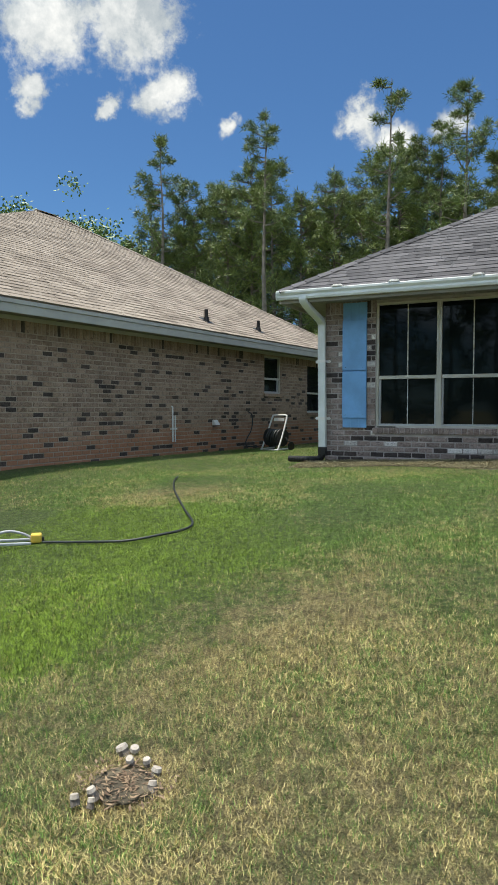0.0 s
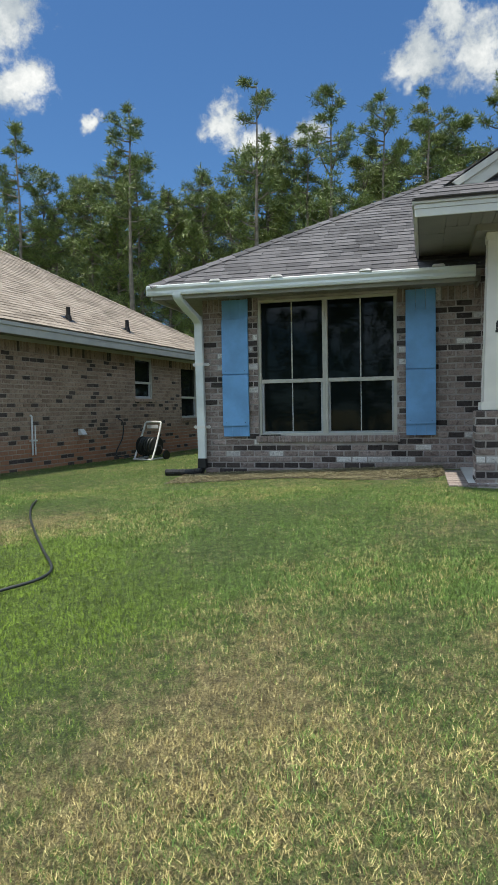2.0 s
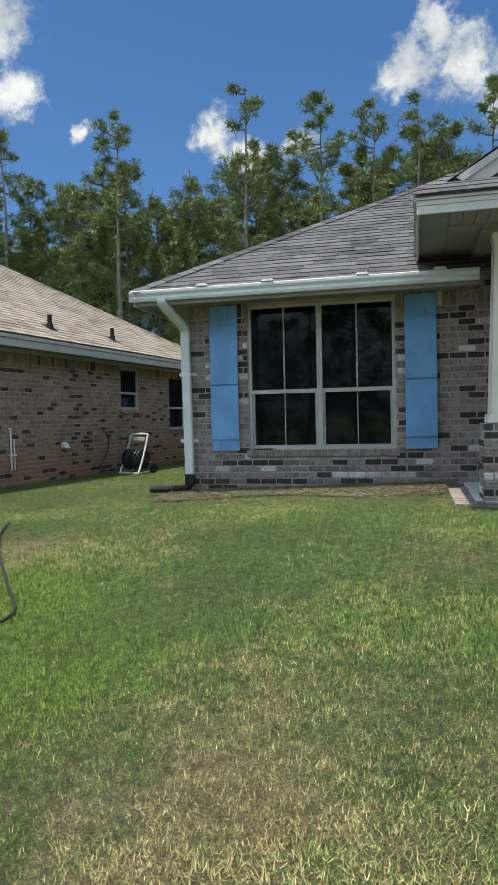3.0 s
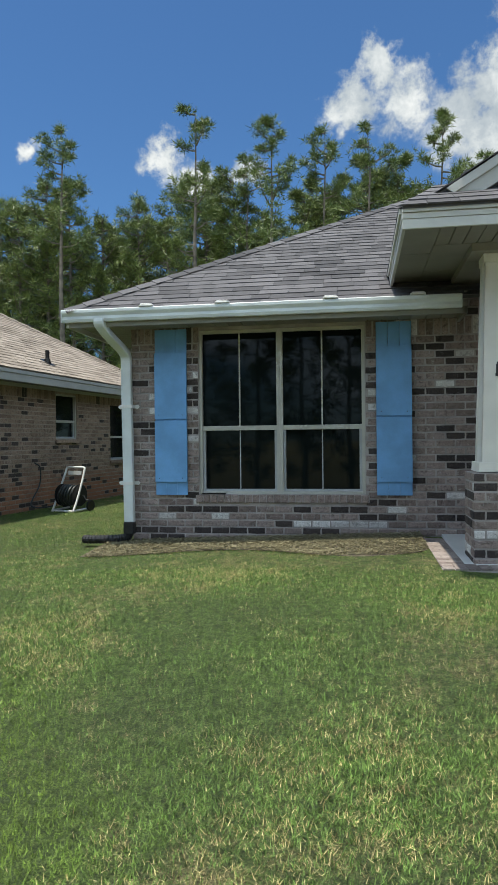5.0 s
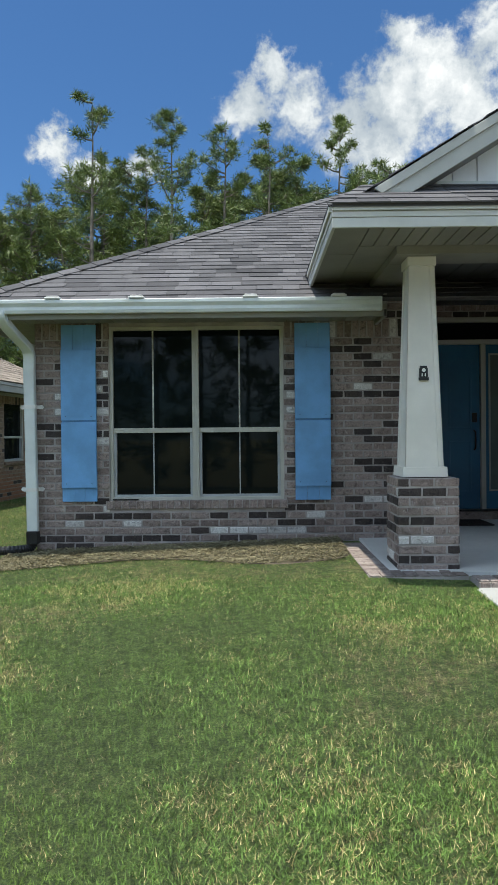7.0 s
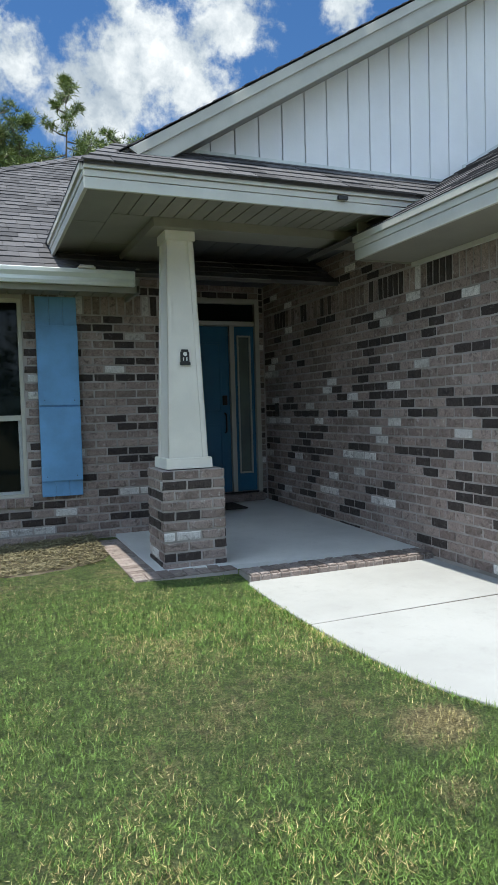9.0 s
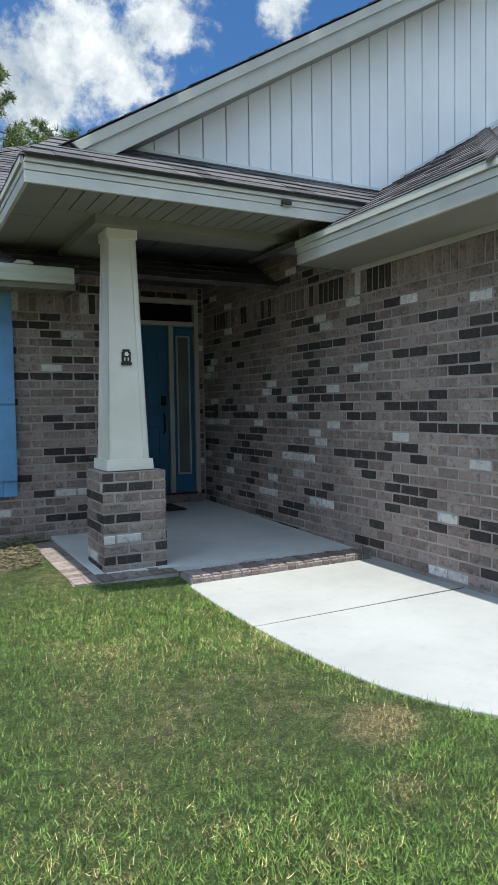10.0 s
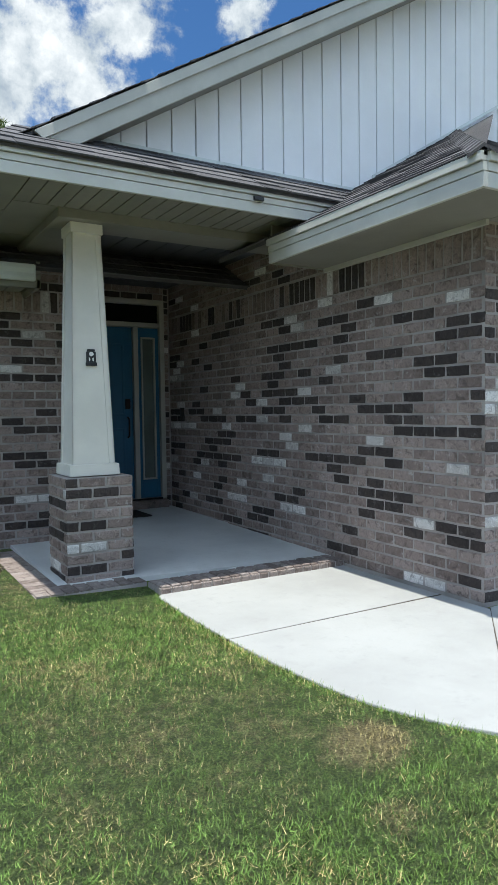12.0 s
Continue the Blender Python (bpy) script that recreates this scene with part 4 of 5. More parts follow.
# small black house plaque on the column
pl = holder("plaque", (0.49, 8.546, 2.5), label="small black plaque with pale shapes on the column", category="plaque")
boxes("plate", "black", (-0.035, 0.035, -0.012, 0.004, 0.0, 0.1), (-0.028, 0.028, -0.012, 0.004, 0.1, 0.118), (-0.04, 0.04, -0.02, 0.004, -0.004, 0.022), parent=pl, bevel=0.003)
bm = bmesh.new()
bmesh.ops.create_cone(bm, cap_ends=True, segments=16, radius1=0.016, radius2=0.016, depth=0.004, matrix=pose(0, -0.014, 0.082, 90))
done("disc", bm, "white", pl)
boxes("mark", "white", (-0.018, -0.01, -0.015, -0.012, 0.03, 0.055), (0.008, 0.017, -0.015, -0.012, 0.03, 0.055), parent=pl)
fm = boxes("fascia_camera", "black", (1.44, 1.52, 7.765, 7.786, 3.625, 3.655), bevel=0.004)
tagged(fm, "small black box mounted on the porch fascia", "sensor")

# front door, sidelight and transom
def make_door():
    y = DOOR_Y
    z0, z1 = 1.1, 3.5
    f = structure(boxes("door_frame", "frame", (DOOR_L, DOOR_L + 0.05, y - 0.02, y + 0.12, z0, z1), (DOOR_R - 0.06, DOOR_R, y - 0.02, y + 0.12, z0, z1), (DOOR_L + 0.05, DOOR_R - 0.06, y - 0.02, y + 0.12, z1 - 0.06, z1),
                        (DOOR_L + 0.05, DOOR_R - 0.06, y - 0.01, y + 0.1, 3.17, 3.225), (1.905, 1.965, y - 0.01, y + 0.1, z0, 3.17), bevel=0.004), "greige frame of the front door with sidelight and transom")
    boxes("pane", "glass", (DOOR_L + 0.05, DOOR_R - 0.06, y + 0.05, y + 0.056, 3.225, z1 - 0.06), parent=f)
    boxes("threshold", "metal", (DOOR_L + 0.05, DOOR_R - 0.06, y - 0.03, y + 0.1, z0 - 0.008, z0 + 0.012), parent=f)
    d = holder("front_door", (DOOR_L + 0.055, y + 0.03, z0 + 0.014), label="closed dark blue panelled front door", category="door")
    w = 1.9 - DOOR_L - 0.055
    boxes("leaf", "doorblue", (0, w, 0, 0.045, 0, 2.05), parent=d, bevel=0.003)
    for a, b2, lo, hi in ((0.12, 0.41, 0.2, 0.85), (0.5, 0.79, 0.2, 0.85), (0.12, 0.41, 1.0, 1.85), (0.5, 0.79, 1.0, 1.85)):
        boxes("moulding", "doorblue", (a, b2, -0.01, -0.001, lo, lo + 0.025), (a, b2, -0.01, -0.001, hi - 0.025, hi), (a, a + 0.025, -0.01, -0.001, lo + 0.025, hi - 0.025), (b2 - 0.025, b2, -0.01, -0.001, lo + 0.025, hi - 0.025), parent=d, bevel=0.003)
    boxes("deadbolt", "metal", (w - 0.1, w - 0.04, -0.03, -0.001, 1.08, 1.2), parent=d, bevel=0.008)
    tube("handle", [(w - 0.07, -0.004, 0.98), (w - 0.07, -0.05, 0.96), (w - 0.07, -0.055, 0.86), (w - 0.07, -0.05, 0.76), (w - 0.07, -0.004, 0.74)], 0.011, "metal", d)
    s = holder("sidelight", (1.967, y + 0.03, z0 + 0.014), label="narrow blue sidelight with a tall frosted pane", category="sidelight")
    sw = DOOR_R - 0.06 - 1.969
    boxes("panel", "doorblue", (0, 0.045, 0, 0.04, 0, 2.05), (sw - 0.045, sw, 0, 0.04, 0, 2.05), (0.045, sw - 0.045, 0, 0.04, 0, 0.22), (0.045, sw - 0.045, 0, 0.04, 1.94, 2.05), parent=s, bevel=0.002)
    boxes("glazing_bead", "frame", (0.045, 0.065, -0.012, 0.03, 0.22, 1.94), (sw - 0.065, sw - 0.045, -0.012, 0.03, 0.22, 1.94), (0.065, sw - 0.065, -0.012, 0.03, 0.22, 0.24), (0.065, sw - 0.065, -0.012, 0.03, 1.92, 1.94), parent=s, bevel=0.003)
    boxes("pane", "blind", (0.065, sw - 0.065, 0.01, 0.016, 0.24, 1.92), parent=s)
    st = structure(boxes("trim_sill", "brick", (DOOR_L, DOOR_R, y - 0.08, y + 0.011, 0.9, 1.088), bevel=0.005), "brick step under the front door")
    tagged(boxes("door_mat", "mat", (1.1, 1.85, y - 0.62, y - 0.12, SLAB_Z + 0.051, SLAB_Z + 0.066), bevel=0.004), "dark brown door mat on the porch floor", "mat")
    bell = boxes("doorbell", "black", (GAR_X - 0.03, GAR_X + 0.01, 10.95, 11.0, 2.1, 2.2), bevel=0.004)
    tagged(bell, "small black doorbell on the brick wall", "doorbell")


make_door()

# front walk and driveway
def make_walk():
    line = [(p.x, p.y) for p in WALK]
    k = min(range(len(line)), key=lambda i: abs(line[i][1] - 6.95))
    c = min(range(len(line)), key=lambda i: abs(line[i][0] - 1.1) + abs(line[i][1] - 5.34))
    for name, pts in (("pavement_walk_1", line[:k + 1] + [(2.36, 6.92), (2.36, 7.97), (0.76, 7.97)]),
                      ("pavement_walk_2", line[k:c + 1] + [(2.36, 6.5), (2.36, 6.905)]),
                      ("pavement_drive", line[c:] + [(8.5, 6.54), (2.39, 6.54)])):
        bm = bmesh.new()
        cx, cy = sum(p[0] for p in pts) / len(pts), sum(p[1] for p in pts) / len(pts)
        q = [(p[0] + (cx - p[0]) * 0.004, p[1] + (cy - p[1]) * 0.006, WALK_Z) for p in pts]
        clean = [q[0]]
        for a in q[1:]:
            if (Vector(a) - Vector(clean[-1])).length > 0.01:
                clean.append(a)
        prism(bm, clean, (0, 0, -0.2))
        structure(done(name, bm, "concrete", None, 0.006), "pale concrete slab of the front walk")
    bm = bmesh.new()
    for (x0, y0), (x1, y1), w in ((line[k], (2.36, 6.912), 0.016), (line[c], (2.375, 6.52), 0.024)):
        d = Vector((x1 - x0, y1 - y0, 0)).normalized()
        s = Vector((-d.y, d.x, 0)) * w
        a, e = Vector((x0, y0, WALK_Z - 0.004)), Vector((x1, y1, WALK_Z - 0.004))
        prism(bm, [a - s, e - s, e + s, a + s], (0, 0, -0.1))
    structure(done("trim_joints", bm, "seal"), "dark expansion joints in the front walk")


make_walk()

# mulch bed
def make_bed():
    bm = bmesh.new()
    xs = np.linspace(-3.5, -0.04, 40)
    lo = [bm.verts.new((x, float(bed_front(x)), float(ground_z(x, bed_front(x))) + 0.006)) for x in xs]
    mid = [bm.verts.new((x, 9.7, float(ground_z(x, 9.7)) + 0.03 + 0.012 * noise.noise((x * 3, 1, 0)))) for x in xs]
    hi = [bm.verts.new((x, 10.02, float(ground_z(x, 10)) + 0.025)) for x in xs]
    for a, b in ((lo, mid), (mid, hi)):
        for k in range(39):
            bm.faces.new((a[k], a[k + 1], b[k + 1], b[k]))
    structure(done("ground_bed", bm, "bed", None, 0, True), "low bed of soil and litter along the front wall")
    rnd = np.random.default_rng(3)
    n = 17000
    x = rnd.uniform(-3.45, -0.05, n)
    y = rnd.uniform(8.9, 9.99, n)
    keep = y > bed_front(x) - 0.06
    x, y = x[keep], y[keep]
    n = len(x)
    z = ground_z(x, y) + 0.012 + 0.028 * np.clip((y - 9.2) / 0.5, 0, 1) + rnd.uniform(0, 0.02, n)
    a, ln, wd = rnd.uniform(0, math.tau, n), rnd.uniform(0.008, 0.034, n), rnd.uniform(0.002, 0.006, n)
    dx, dy = np.cos(a) * ln, np.sin(a) * ln
    px, py = -np.sin(a) * wd, np.cos(a) * wd
    t = rnd.uniform(-0.012, 0.012, (n, 2))
    v = np.stack([np.stack([x - dx, y - dy, z - t[:, 0]], 1), np.stack([x + px, y + py, z + 0.006], 1), np.stack([x + dx, y + dy, z + t[:, 0]], 1), np.stack([x - px, y - py, z + 0.002], 1)], 1).reshape(-1, 3)
    me = bpy.data.meshes.new("mulch")
    me.from_pydata(v.tolist(), [], np.arange(4 * n).reshape(-1, 4).tolist())
    me.materials.append(M["mulch"])
    tagged(new("mulch", me), "dry straw-coloured mulch and leaf litter along the wall", "mulch", kind="stuff")


make_bed()

# ---- the neighbour's house ----
NX, NE = -6.84, -6.4
N_Y0, N_Y1 = 4.2, 19.6
NZ0, N_EZ = 0.72, 3.2
W1, W2 = (15.1, 15.9, 2.03, 2.93), (17.4, 18.35, 1.55, 2.87)
START = set(o.name for o in scene.objects)
bm = bmesh.new()
ys = [N_Y0, W1[0], W1[1], W2[0], W2[1], N_Y1]
for a, b in ((ys[0], ys[1]), (ys[2], ys[3]), (ys[4], ys[5])):
    box(bm, NX - 0.2, NX - 0.011, a, b, 0.3, 3.3)
for y0, y1, z0, z1 in (W1, W2):
    box(bm, NX - 0.2, NX - 0.011, y0, y1, 0.3, z0)
    box(bm, NX - 0.2, NX - 0.011, y0, y1, z1, 3.3)
wall_neighbour = structure(done("wall_neighbour", bm, "mortar_b"), "brown brick side wall of the neighbouring house")
structure(boxes("wall_neighbour_ends", "mortar_b", (-19.0, NX - 0.2, N_Y0 + 0.02, N_Y0 + 0.2, 0.3, 3.3), (-19.0, NX - 0.2, N_Y1 - 0.2, N_Y1 - 0.02, 0.3, 3.3), (-19.2, -19.0, N_Y0, N_Y1, 0.3, 3.3), bevel=0.0), "brown brick end walls of the neighbouring house")
# added backing panel, coloured near-black for the neighbour's unlit rooms
structure(boxes("wall_neighbour_room", "dark", (NX - 1.6, NX - 1.5, 14.5, 19.2, 0.3, 3.1)), "near-black panel standing for unlit rooms of the neighbouring house")
for y0, y1, z0, z1 in (W1, W2):
    w = hung_window("window_3" if y0 < 17 else "window_4", 0, y1 - y0, 0, z0, z1, "small single-hung window in brown brick", False)
    w.matrix_basis = Matrix.Translation((NX - 0.03, y0, 0)) @ pose(0, 0, 0, 0, 0, 90)
    s = structure(boxes("trim_ledge_neighbour", "brick_b", (NX - 0.05, NX + 0.035, y0 - 0.04, y1 + 0.04, z0 - 0.075, z0 - 0.002), bevel=0.004), "brick window ledge")
NS = 0.575
HALF = 6.2
nr = N_EZ + 0.02 + NS * HALF
roof_n = roof_deck("roof_neighbour", "brown shingle hip roof slope of the neighbouring house",
                   [(NE, N_Y0 - 0.45, N_EZ + 0.02), (NE, N_Y1 + 0.45, N_EZ + 0.02), (NE - HALF, N_Y1 + 0.45 - HALF, nr), (NE - HALF, N_Y0 - 0.45 + HALF + 3.3, nr)], "shingle_b")
roof_n2 = roof_deck("roof_neighbour_front", "brown shingle front slope of the neighbouring house",
                    [(NE, N_Y0 - 0.45, N_EZ + 0.02), (NE - HALF, N_Y0 - 0.45 + HALF + 3.3, nr), (NE - 2 * HALF, N_Y0 - 0.45, N_EZ + 0.02)], "shingle_b")
roof_n3 = roof_deck("roof_neighbour_back", "brown shingle back slope of the neighbouring house",
                    [(NE, N_Y1 + 0.45, N_EZ + 0.02), (NE - 2 * HALF, N_Y1 + 0.45, N_EZ + 0.02), (NE - HALF, N_Y1 + 0.45 - HALF, nr)], "shingle_b")
roof_n4 = roof_deck("roof_neighbour_far", "brown shingle far slope of the neighbouring house",
                    [(NE - 2 * HALF, N_Y0 - 0.45, N_EZ + 0.02), (NE - HALF, N_Y0 - 0.45 + HALF + 3.3, nr), (NE - HALF, N_Y1 + 0.45 - HALF, nr), (NE - 2 * HALF, N_Y1 + 0.45, N_EZ + 0.02)], "shingle_b")
fascia("trim_fascia_neighbour", "painted grey-green fascia of the neighbouring house", (NE, N_Y1 + 0.45), (NE, N_Y0 - 0.45), 3.0, 3.19, "trim_b", out=(1, 0), steps=((0, 0.68, 0), (0.68, 1, 0.018)))
soffit("ceiling_soffit_neighbour", "soffit under the neighbour's eave", NX - 0.02, NE - 0.03, N_Y0 - 0.4, N_Y1 + 0.4, 3.035, "y", 0.3)
structure(boxes("trim_frieze", "trim_b", (NX - 0.008, NX + 0.012, N_Y0, N_Y1, 2.97, 3.03)), "frieze board under the neighbour's soffit")


def roof_vent(y):
    x = NE - 0.5
    z = N_EZ + 0.02 + NS * 0.5
    v = holder("roof_vent", (x, y, z), label="short dark pipe vent with flashing on brown shingles", category="roof vent", group="vents on the neighbour's roof")
    bm = bmesh.new()
    bmesh.ops.create_cone(bm, cap_ends=True, segments=14, radius1=0.07, radius2=0.055, depth=0.1, matrix=pose(0, 0, 0.03))
    bmesh.ops.create_cone(bm, cap_ends=True, segments=14, radius1=0.04, radius2=0.04, depth=0.24, matrix=pose(0, 0, 0.12))
    done("pipe", bm, "metal", v, 0.004)
    bm = bmesh.new()
    box(bm, -0.14, 0.14, -0.12, 0.12, 0.0, 0.012)
    ob = done("flashing", bm, "metal", v)
    ob.rotation_euler = (0, math.atan(NS), 0)


roof_vent(12.75)
roof_vent(14.9)
p = holder("wall_pipes", (NX + 0.03, 11.5, 0.95), label="white plastic drain pipes rising on brown brick", category="pipe")
tube("pipe", [(0, -0.03, 0.06), (0, -0.03, 0.74), (-0.05, -0.03, 0.76)], 0.017, "white", p)
tube("pipe", [(0, 0.05, 0.06), (0, 0.05, 0.58)], 0.013, "white", p)
boxes("clamp", "white", (-0.04, 0.02, -0.07, 0.09, 0.3, 0.325), parent=p)
v = holder("dryer_vent", (NX + 0.0, 12.95, 1.33), label="white hooded vent on brown brick", category="vent")
bm = bmesh.new()
prism(bm, [(0, -0.08, -0.03), (0, -0.08, 0.09), (0.03, -0.08, 0.09), (0.11, -0.08, -0.02)], (0, 0.16, 0))
done("hood", bm, "white", v, 0.006)
tagged(tube("garden_hose", curve_points([(NX + 0.02, 14.3, 1.6), (NX + 0.06, 14.42, 1.5), (NX + 0.07, 14.38, 1.2), (NX + 0.1, 14.1, 0.95), (NX + 0.15, 14.0, 0.83), (NX + 0.3, 14.1, 0.8), (NX + 0.4, 14.4, 0.82)], 8), 0.013, "rubber"), "black garden hose running down a brick wall", "hose")

# the neighbouring house stands askew to ours
SKEW = Matrix.Translation((-6.58, 12, 0)) @ pose(0, 0, 0, 0, 0, -6.2) @ Matrix.Translation((6.58, -12, 0))
bpy.context.view_layer.update()
for o in list(scene.objects):
    if o.name not in START and o.parent is None:
        o.matrix_basis = SKEW @ o.matrix_basis


def make_cart():
    c = holder("hose_cart", (-5.82, 14.3, float(ground_z(-5.82, 14.3)) - 0.01), label="white tubular hose reel cart with black hose", category="hose cart")
    for y in (-0.24, 0.24):
        tube("side_tube", curve_points([(0.28, y, 0.02), (0.16, y, 0.25), (0.02, y * 0.95, 0.55), (-0.06, y * 0.9, 0.74)], 5), 0.02, "white", c)
        tube("foot", [(0.3, y, 0.03), (-0.16, y, 0.05)], 0.02, "white", c)
    tube("handle", curve_points([(-0.06, -0.216, 0.74), (-0.08, -0.19, 0.79), (-0.085, 0, 0.8), (-0.08, 0.19, 0.79), (-0.06, 0.216, 0.74)], 6), 0.02, "white", c)
    boxes("label_plate", "white", (-0.06, -0.04, -0.15, 0.15, 0.66, 0.73), parent=c, bevel=0.004)
    tube("crossbar", [(0.29, -0.24, 0.03), (0.29, 0.24, 0.03)], 0.02, "white", c)
    for i in range(5):
        a = [k * math.tau / 28 for k in range(28)]
        tube("coil", [((0.17 + 0.012 * (i % 2)) * math.cos(q) + 0.06, -0.14 + i * 0.07 + 0.02 * math.sin(2 * q), 0.3 + 0.17 * math.sin(q)) for q in a], 0.022, "rubber", c, True)
    for y in (-0.2, 0.2):
        bm = bmesh.new()
        bmesh.ops.create_cone(bm, cap_ends=True, segments=24, radius1=0.2, radius2=0.2, depth=0.012, matrix=pose(0.06, y, 0.3, 90))
        done("reel_disc", bm, "black", c)
    for y in (-0.28, 0.28):
        bm = bmesh.new()
        bmesh.ops.create_cone(bm, cap_ends=True, segments=20, radius1=0.1, radius2=0.1, depth=0.04, matrix=pose(-0.14, y, 0.1, 90))
        done("wheel", bm, "black", c, 0.008)
    c.rotation_euler = (0, 0, radians(252))
    tube("crank", [(0.06, 0.2, 0.3), (0.06, 0.3, 0.3), (0.02, 0.3, 0.22), (0.02, 0.38, 0.22)], 0.012, "black", c)


make_cart()

# ---- things on the lawn ----
def on_ground(pts, lift=0.02):
    return [(x, y, float(ground_z(x, y)) + lift) for x, y in pts]


tagged(tube("lawn_hose", curve_points(on_ground([(-3.78, 4.43), (-3.4, 4.5), (-3.06, 4.58), (-2.85, 4.78), (-2.73, 4.98), (-2.79, 5.2), (-3.1, 5.6), (-3.55, 6.2), (-3.9, 6.7), (-4.2, 7.2), (-4.42, 7.65)], 0.025), 8), 0.0105, "rubber"), "dark garden hose lying over the lawn", "hose")
sp = holder("sprinkler", (-3.98, 4.38, float(ground_z(-3.98, 4.38))), label="grey oscillating lawn sprinkler with a yellow end", category="sprinkler")
sp.rotation_euler = (0, 0, radians(38))
boxes("sled", "grey", (-0.3, 0.1, -0.1, -0.075, 0.02, 0.045), (-0.3, 0.1, 0.075, 0.1, 0.02, 0.045), (-0.3, -0.27, -0.075, 0.075, 0.02, 0.045), parent=sp, bevel=0.008)
tube("spray_bar", curve_points([(-0.26, 0, 0.05), (-0.2, 0, 0.1), (-0.08, 0, 0.125), (0.03, 0, 0.1), (0.1, 0, 0.06)], 6), 0.011, "grey", sp)
boxes("motor", "yellow", (0.09, 0.18, -0.045, 0.045, 0.025, 0.1), parent=sp, bevel=0.015)
boxes("dial", "black", (0.18, 0.2, -0.018, 0.018, 0.035, 0.07), parent=sp, bevel=0.005)

def make_stump():
    rnd = random.Random(8)
    m = holder("cut_shrub", (-1.28, 2.1, float(ground_z(-1.28, 2.1))), label="cut-off shrub stump with pale sawn stubs in bare soil", category="stump")
    bm = bmesh.new()
    bmesh.ops.create_icosphere(bm, subdivisions=4, radius=1)
    for v in bm.verts:
        k = 1 + 0.25 * noise.noise(v.co * 4)
        v.co = Vector((v.co.x * 0.13 * k, v.co.y * 0.13 * k, v.co.z * 0.014 * k))
    done("soil", bm, "bed", m, 0, True)
    bm = bmesh.new()
    for _ in range(520):
        a, d = rnd.uniform(0, math.tau), rnd.uniform(0, 0.19)
        c = Vector((d * math.cos(a), d * math.sin(a), 0.012 + rnd.uniform(0, 0.012)))
        k = Vector((rnd.uniform(-1, 1), rnd.uniform(-1, 1), rnd.uniform(-0.3, 0.5))) * rnd.uniform(0.005, 0.02)
        w = Vector((-k.y, k.x, 0.002)) * 0.3
        bm.faces.new([bm.verts.new(q) for q in (c - k, c + w, c + k, c - w)])
    tagged(done("chips", bm, "litter", m), kind="stuff")
    for x, y, r, hh in ((-0.12, 0.15, 0.034, 0.11), (-0.085, 0.17, 0.026, 0.1), (-0.05, 0.1, 0.022, 0.1), (0.01, 0.12, 0.022, 0.085), (0.07, 0.08, 0.026, 0.07), (-0.05, -0.13, 0.022, 0.085), (-0.09, -0.18, 0.022, 0.05), (-0.03, -0.17, 0.018, 0.04), (0.11, -0.0, 0.022, 0.06)):
        bm = bmesh.new()
        tilt = pose(x, y, hh * 0.17, rnd.uniform(-24, 24), rnd.uniform(-24, 24), rnd.uniform(0, 360))
        bmesh.ops.create_cone(bm, cap_ends=True, segments=10, radius1=r * 0.8, radius2=r * 0.62, depth=hh * 0.3 + 0.012, matrix=tilt)
        for v in bm.verts:
            v.co += Vector((rnd.uniform(-1, 1), rnd.uniform(-1, 1), rnd.uniform(-1, 1))) * r * 0.14
        done("stub", bm, "bark_grey", m)
        bm = bmesh.new()
        bmesh.ops.create_cone(bm, cap_ends=True, segments=10, radius1=r * 0.78, radius2=r * 0.65, depth=0.014, matrix=tilt @ pose(0, 0, hh * 0.15 + 0.009, rnd.uniform(-8, 8)))
        done("sawn_face", bm, "stump", m)


make_stump()

# ---- trees ----
def tuft(rnd, verts, faces, c, size, up, n=26, long=0.36, w=0.03):
    """A brush of needles round c."""
    for _ in range(n):
        d = Vector((rnd.gauss(0, 1), rnd.gauss(0, 1), rnd.gauss(0.25, 0.8))).normalized()
        d = (d + up * 0.5).normalized()
        ln = size * long * rnd.uniform(0.7, 1.3)
        s = d.orthogonal().normalized()
        s.rotate(Matrix.Rotation(rnd.uniform(0, 6.28), 3, d))
        p = c + d * size * 0.08
        k = len(verts)
        verts += [p - s * w * size, p + s * w * size, p + d * ln]
        faces.append((k, k + 1, k + 2))


def limb(verts, faces, a, b, r0, r1, sides=6, bend=0.0):
    d = (b - a).normalized()
    s = d.orthogonal().normalized()
    f = d.cross(s)
    k = len(verts)
    steps = 3
    for j in range(steps + 1):
        t = j / steps
        p = a.lerp(b, t) + Vector((0, 0, bend * math.sin(t * math.pi)))
        r = r0 + (r1 - r0) * t
        verts += [p + s * r * math.cos(q * math.tau / sides) + f * r * math.sin(q * math.tau / sides) for q in range(sides)]
    for j in range(steps):
        for q in range(sides):
            e = k + j * sides
            faces.append((e + q, e + (q + 1) % sides, e + sides + (q + 1) % sides, e + sides + q))


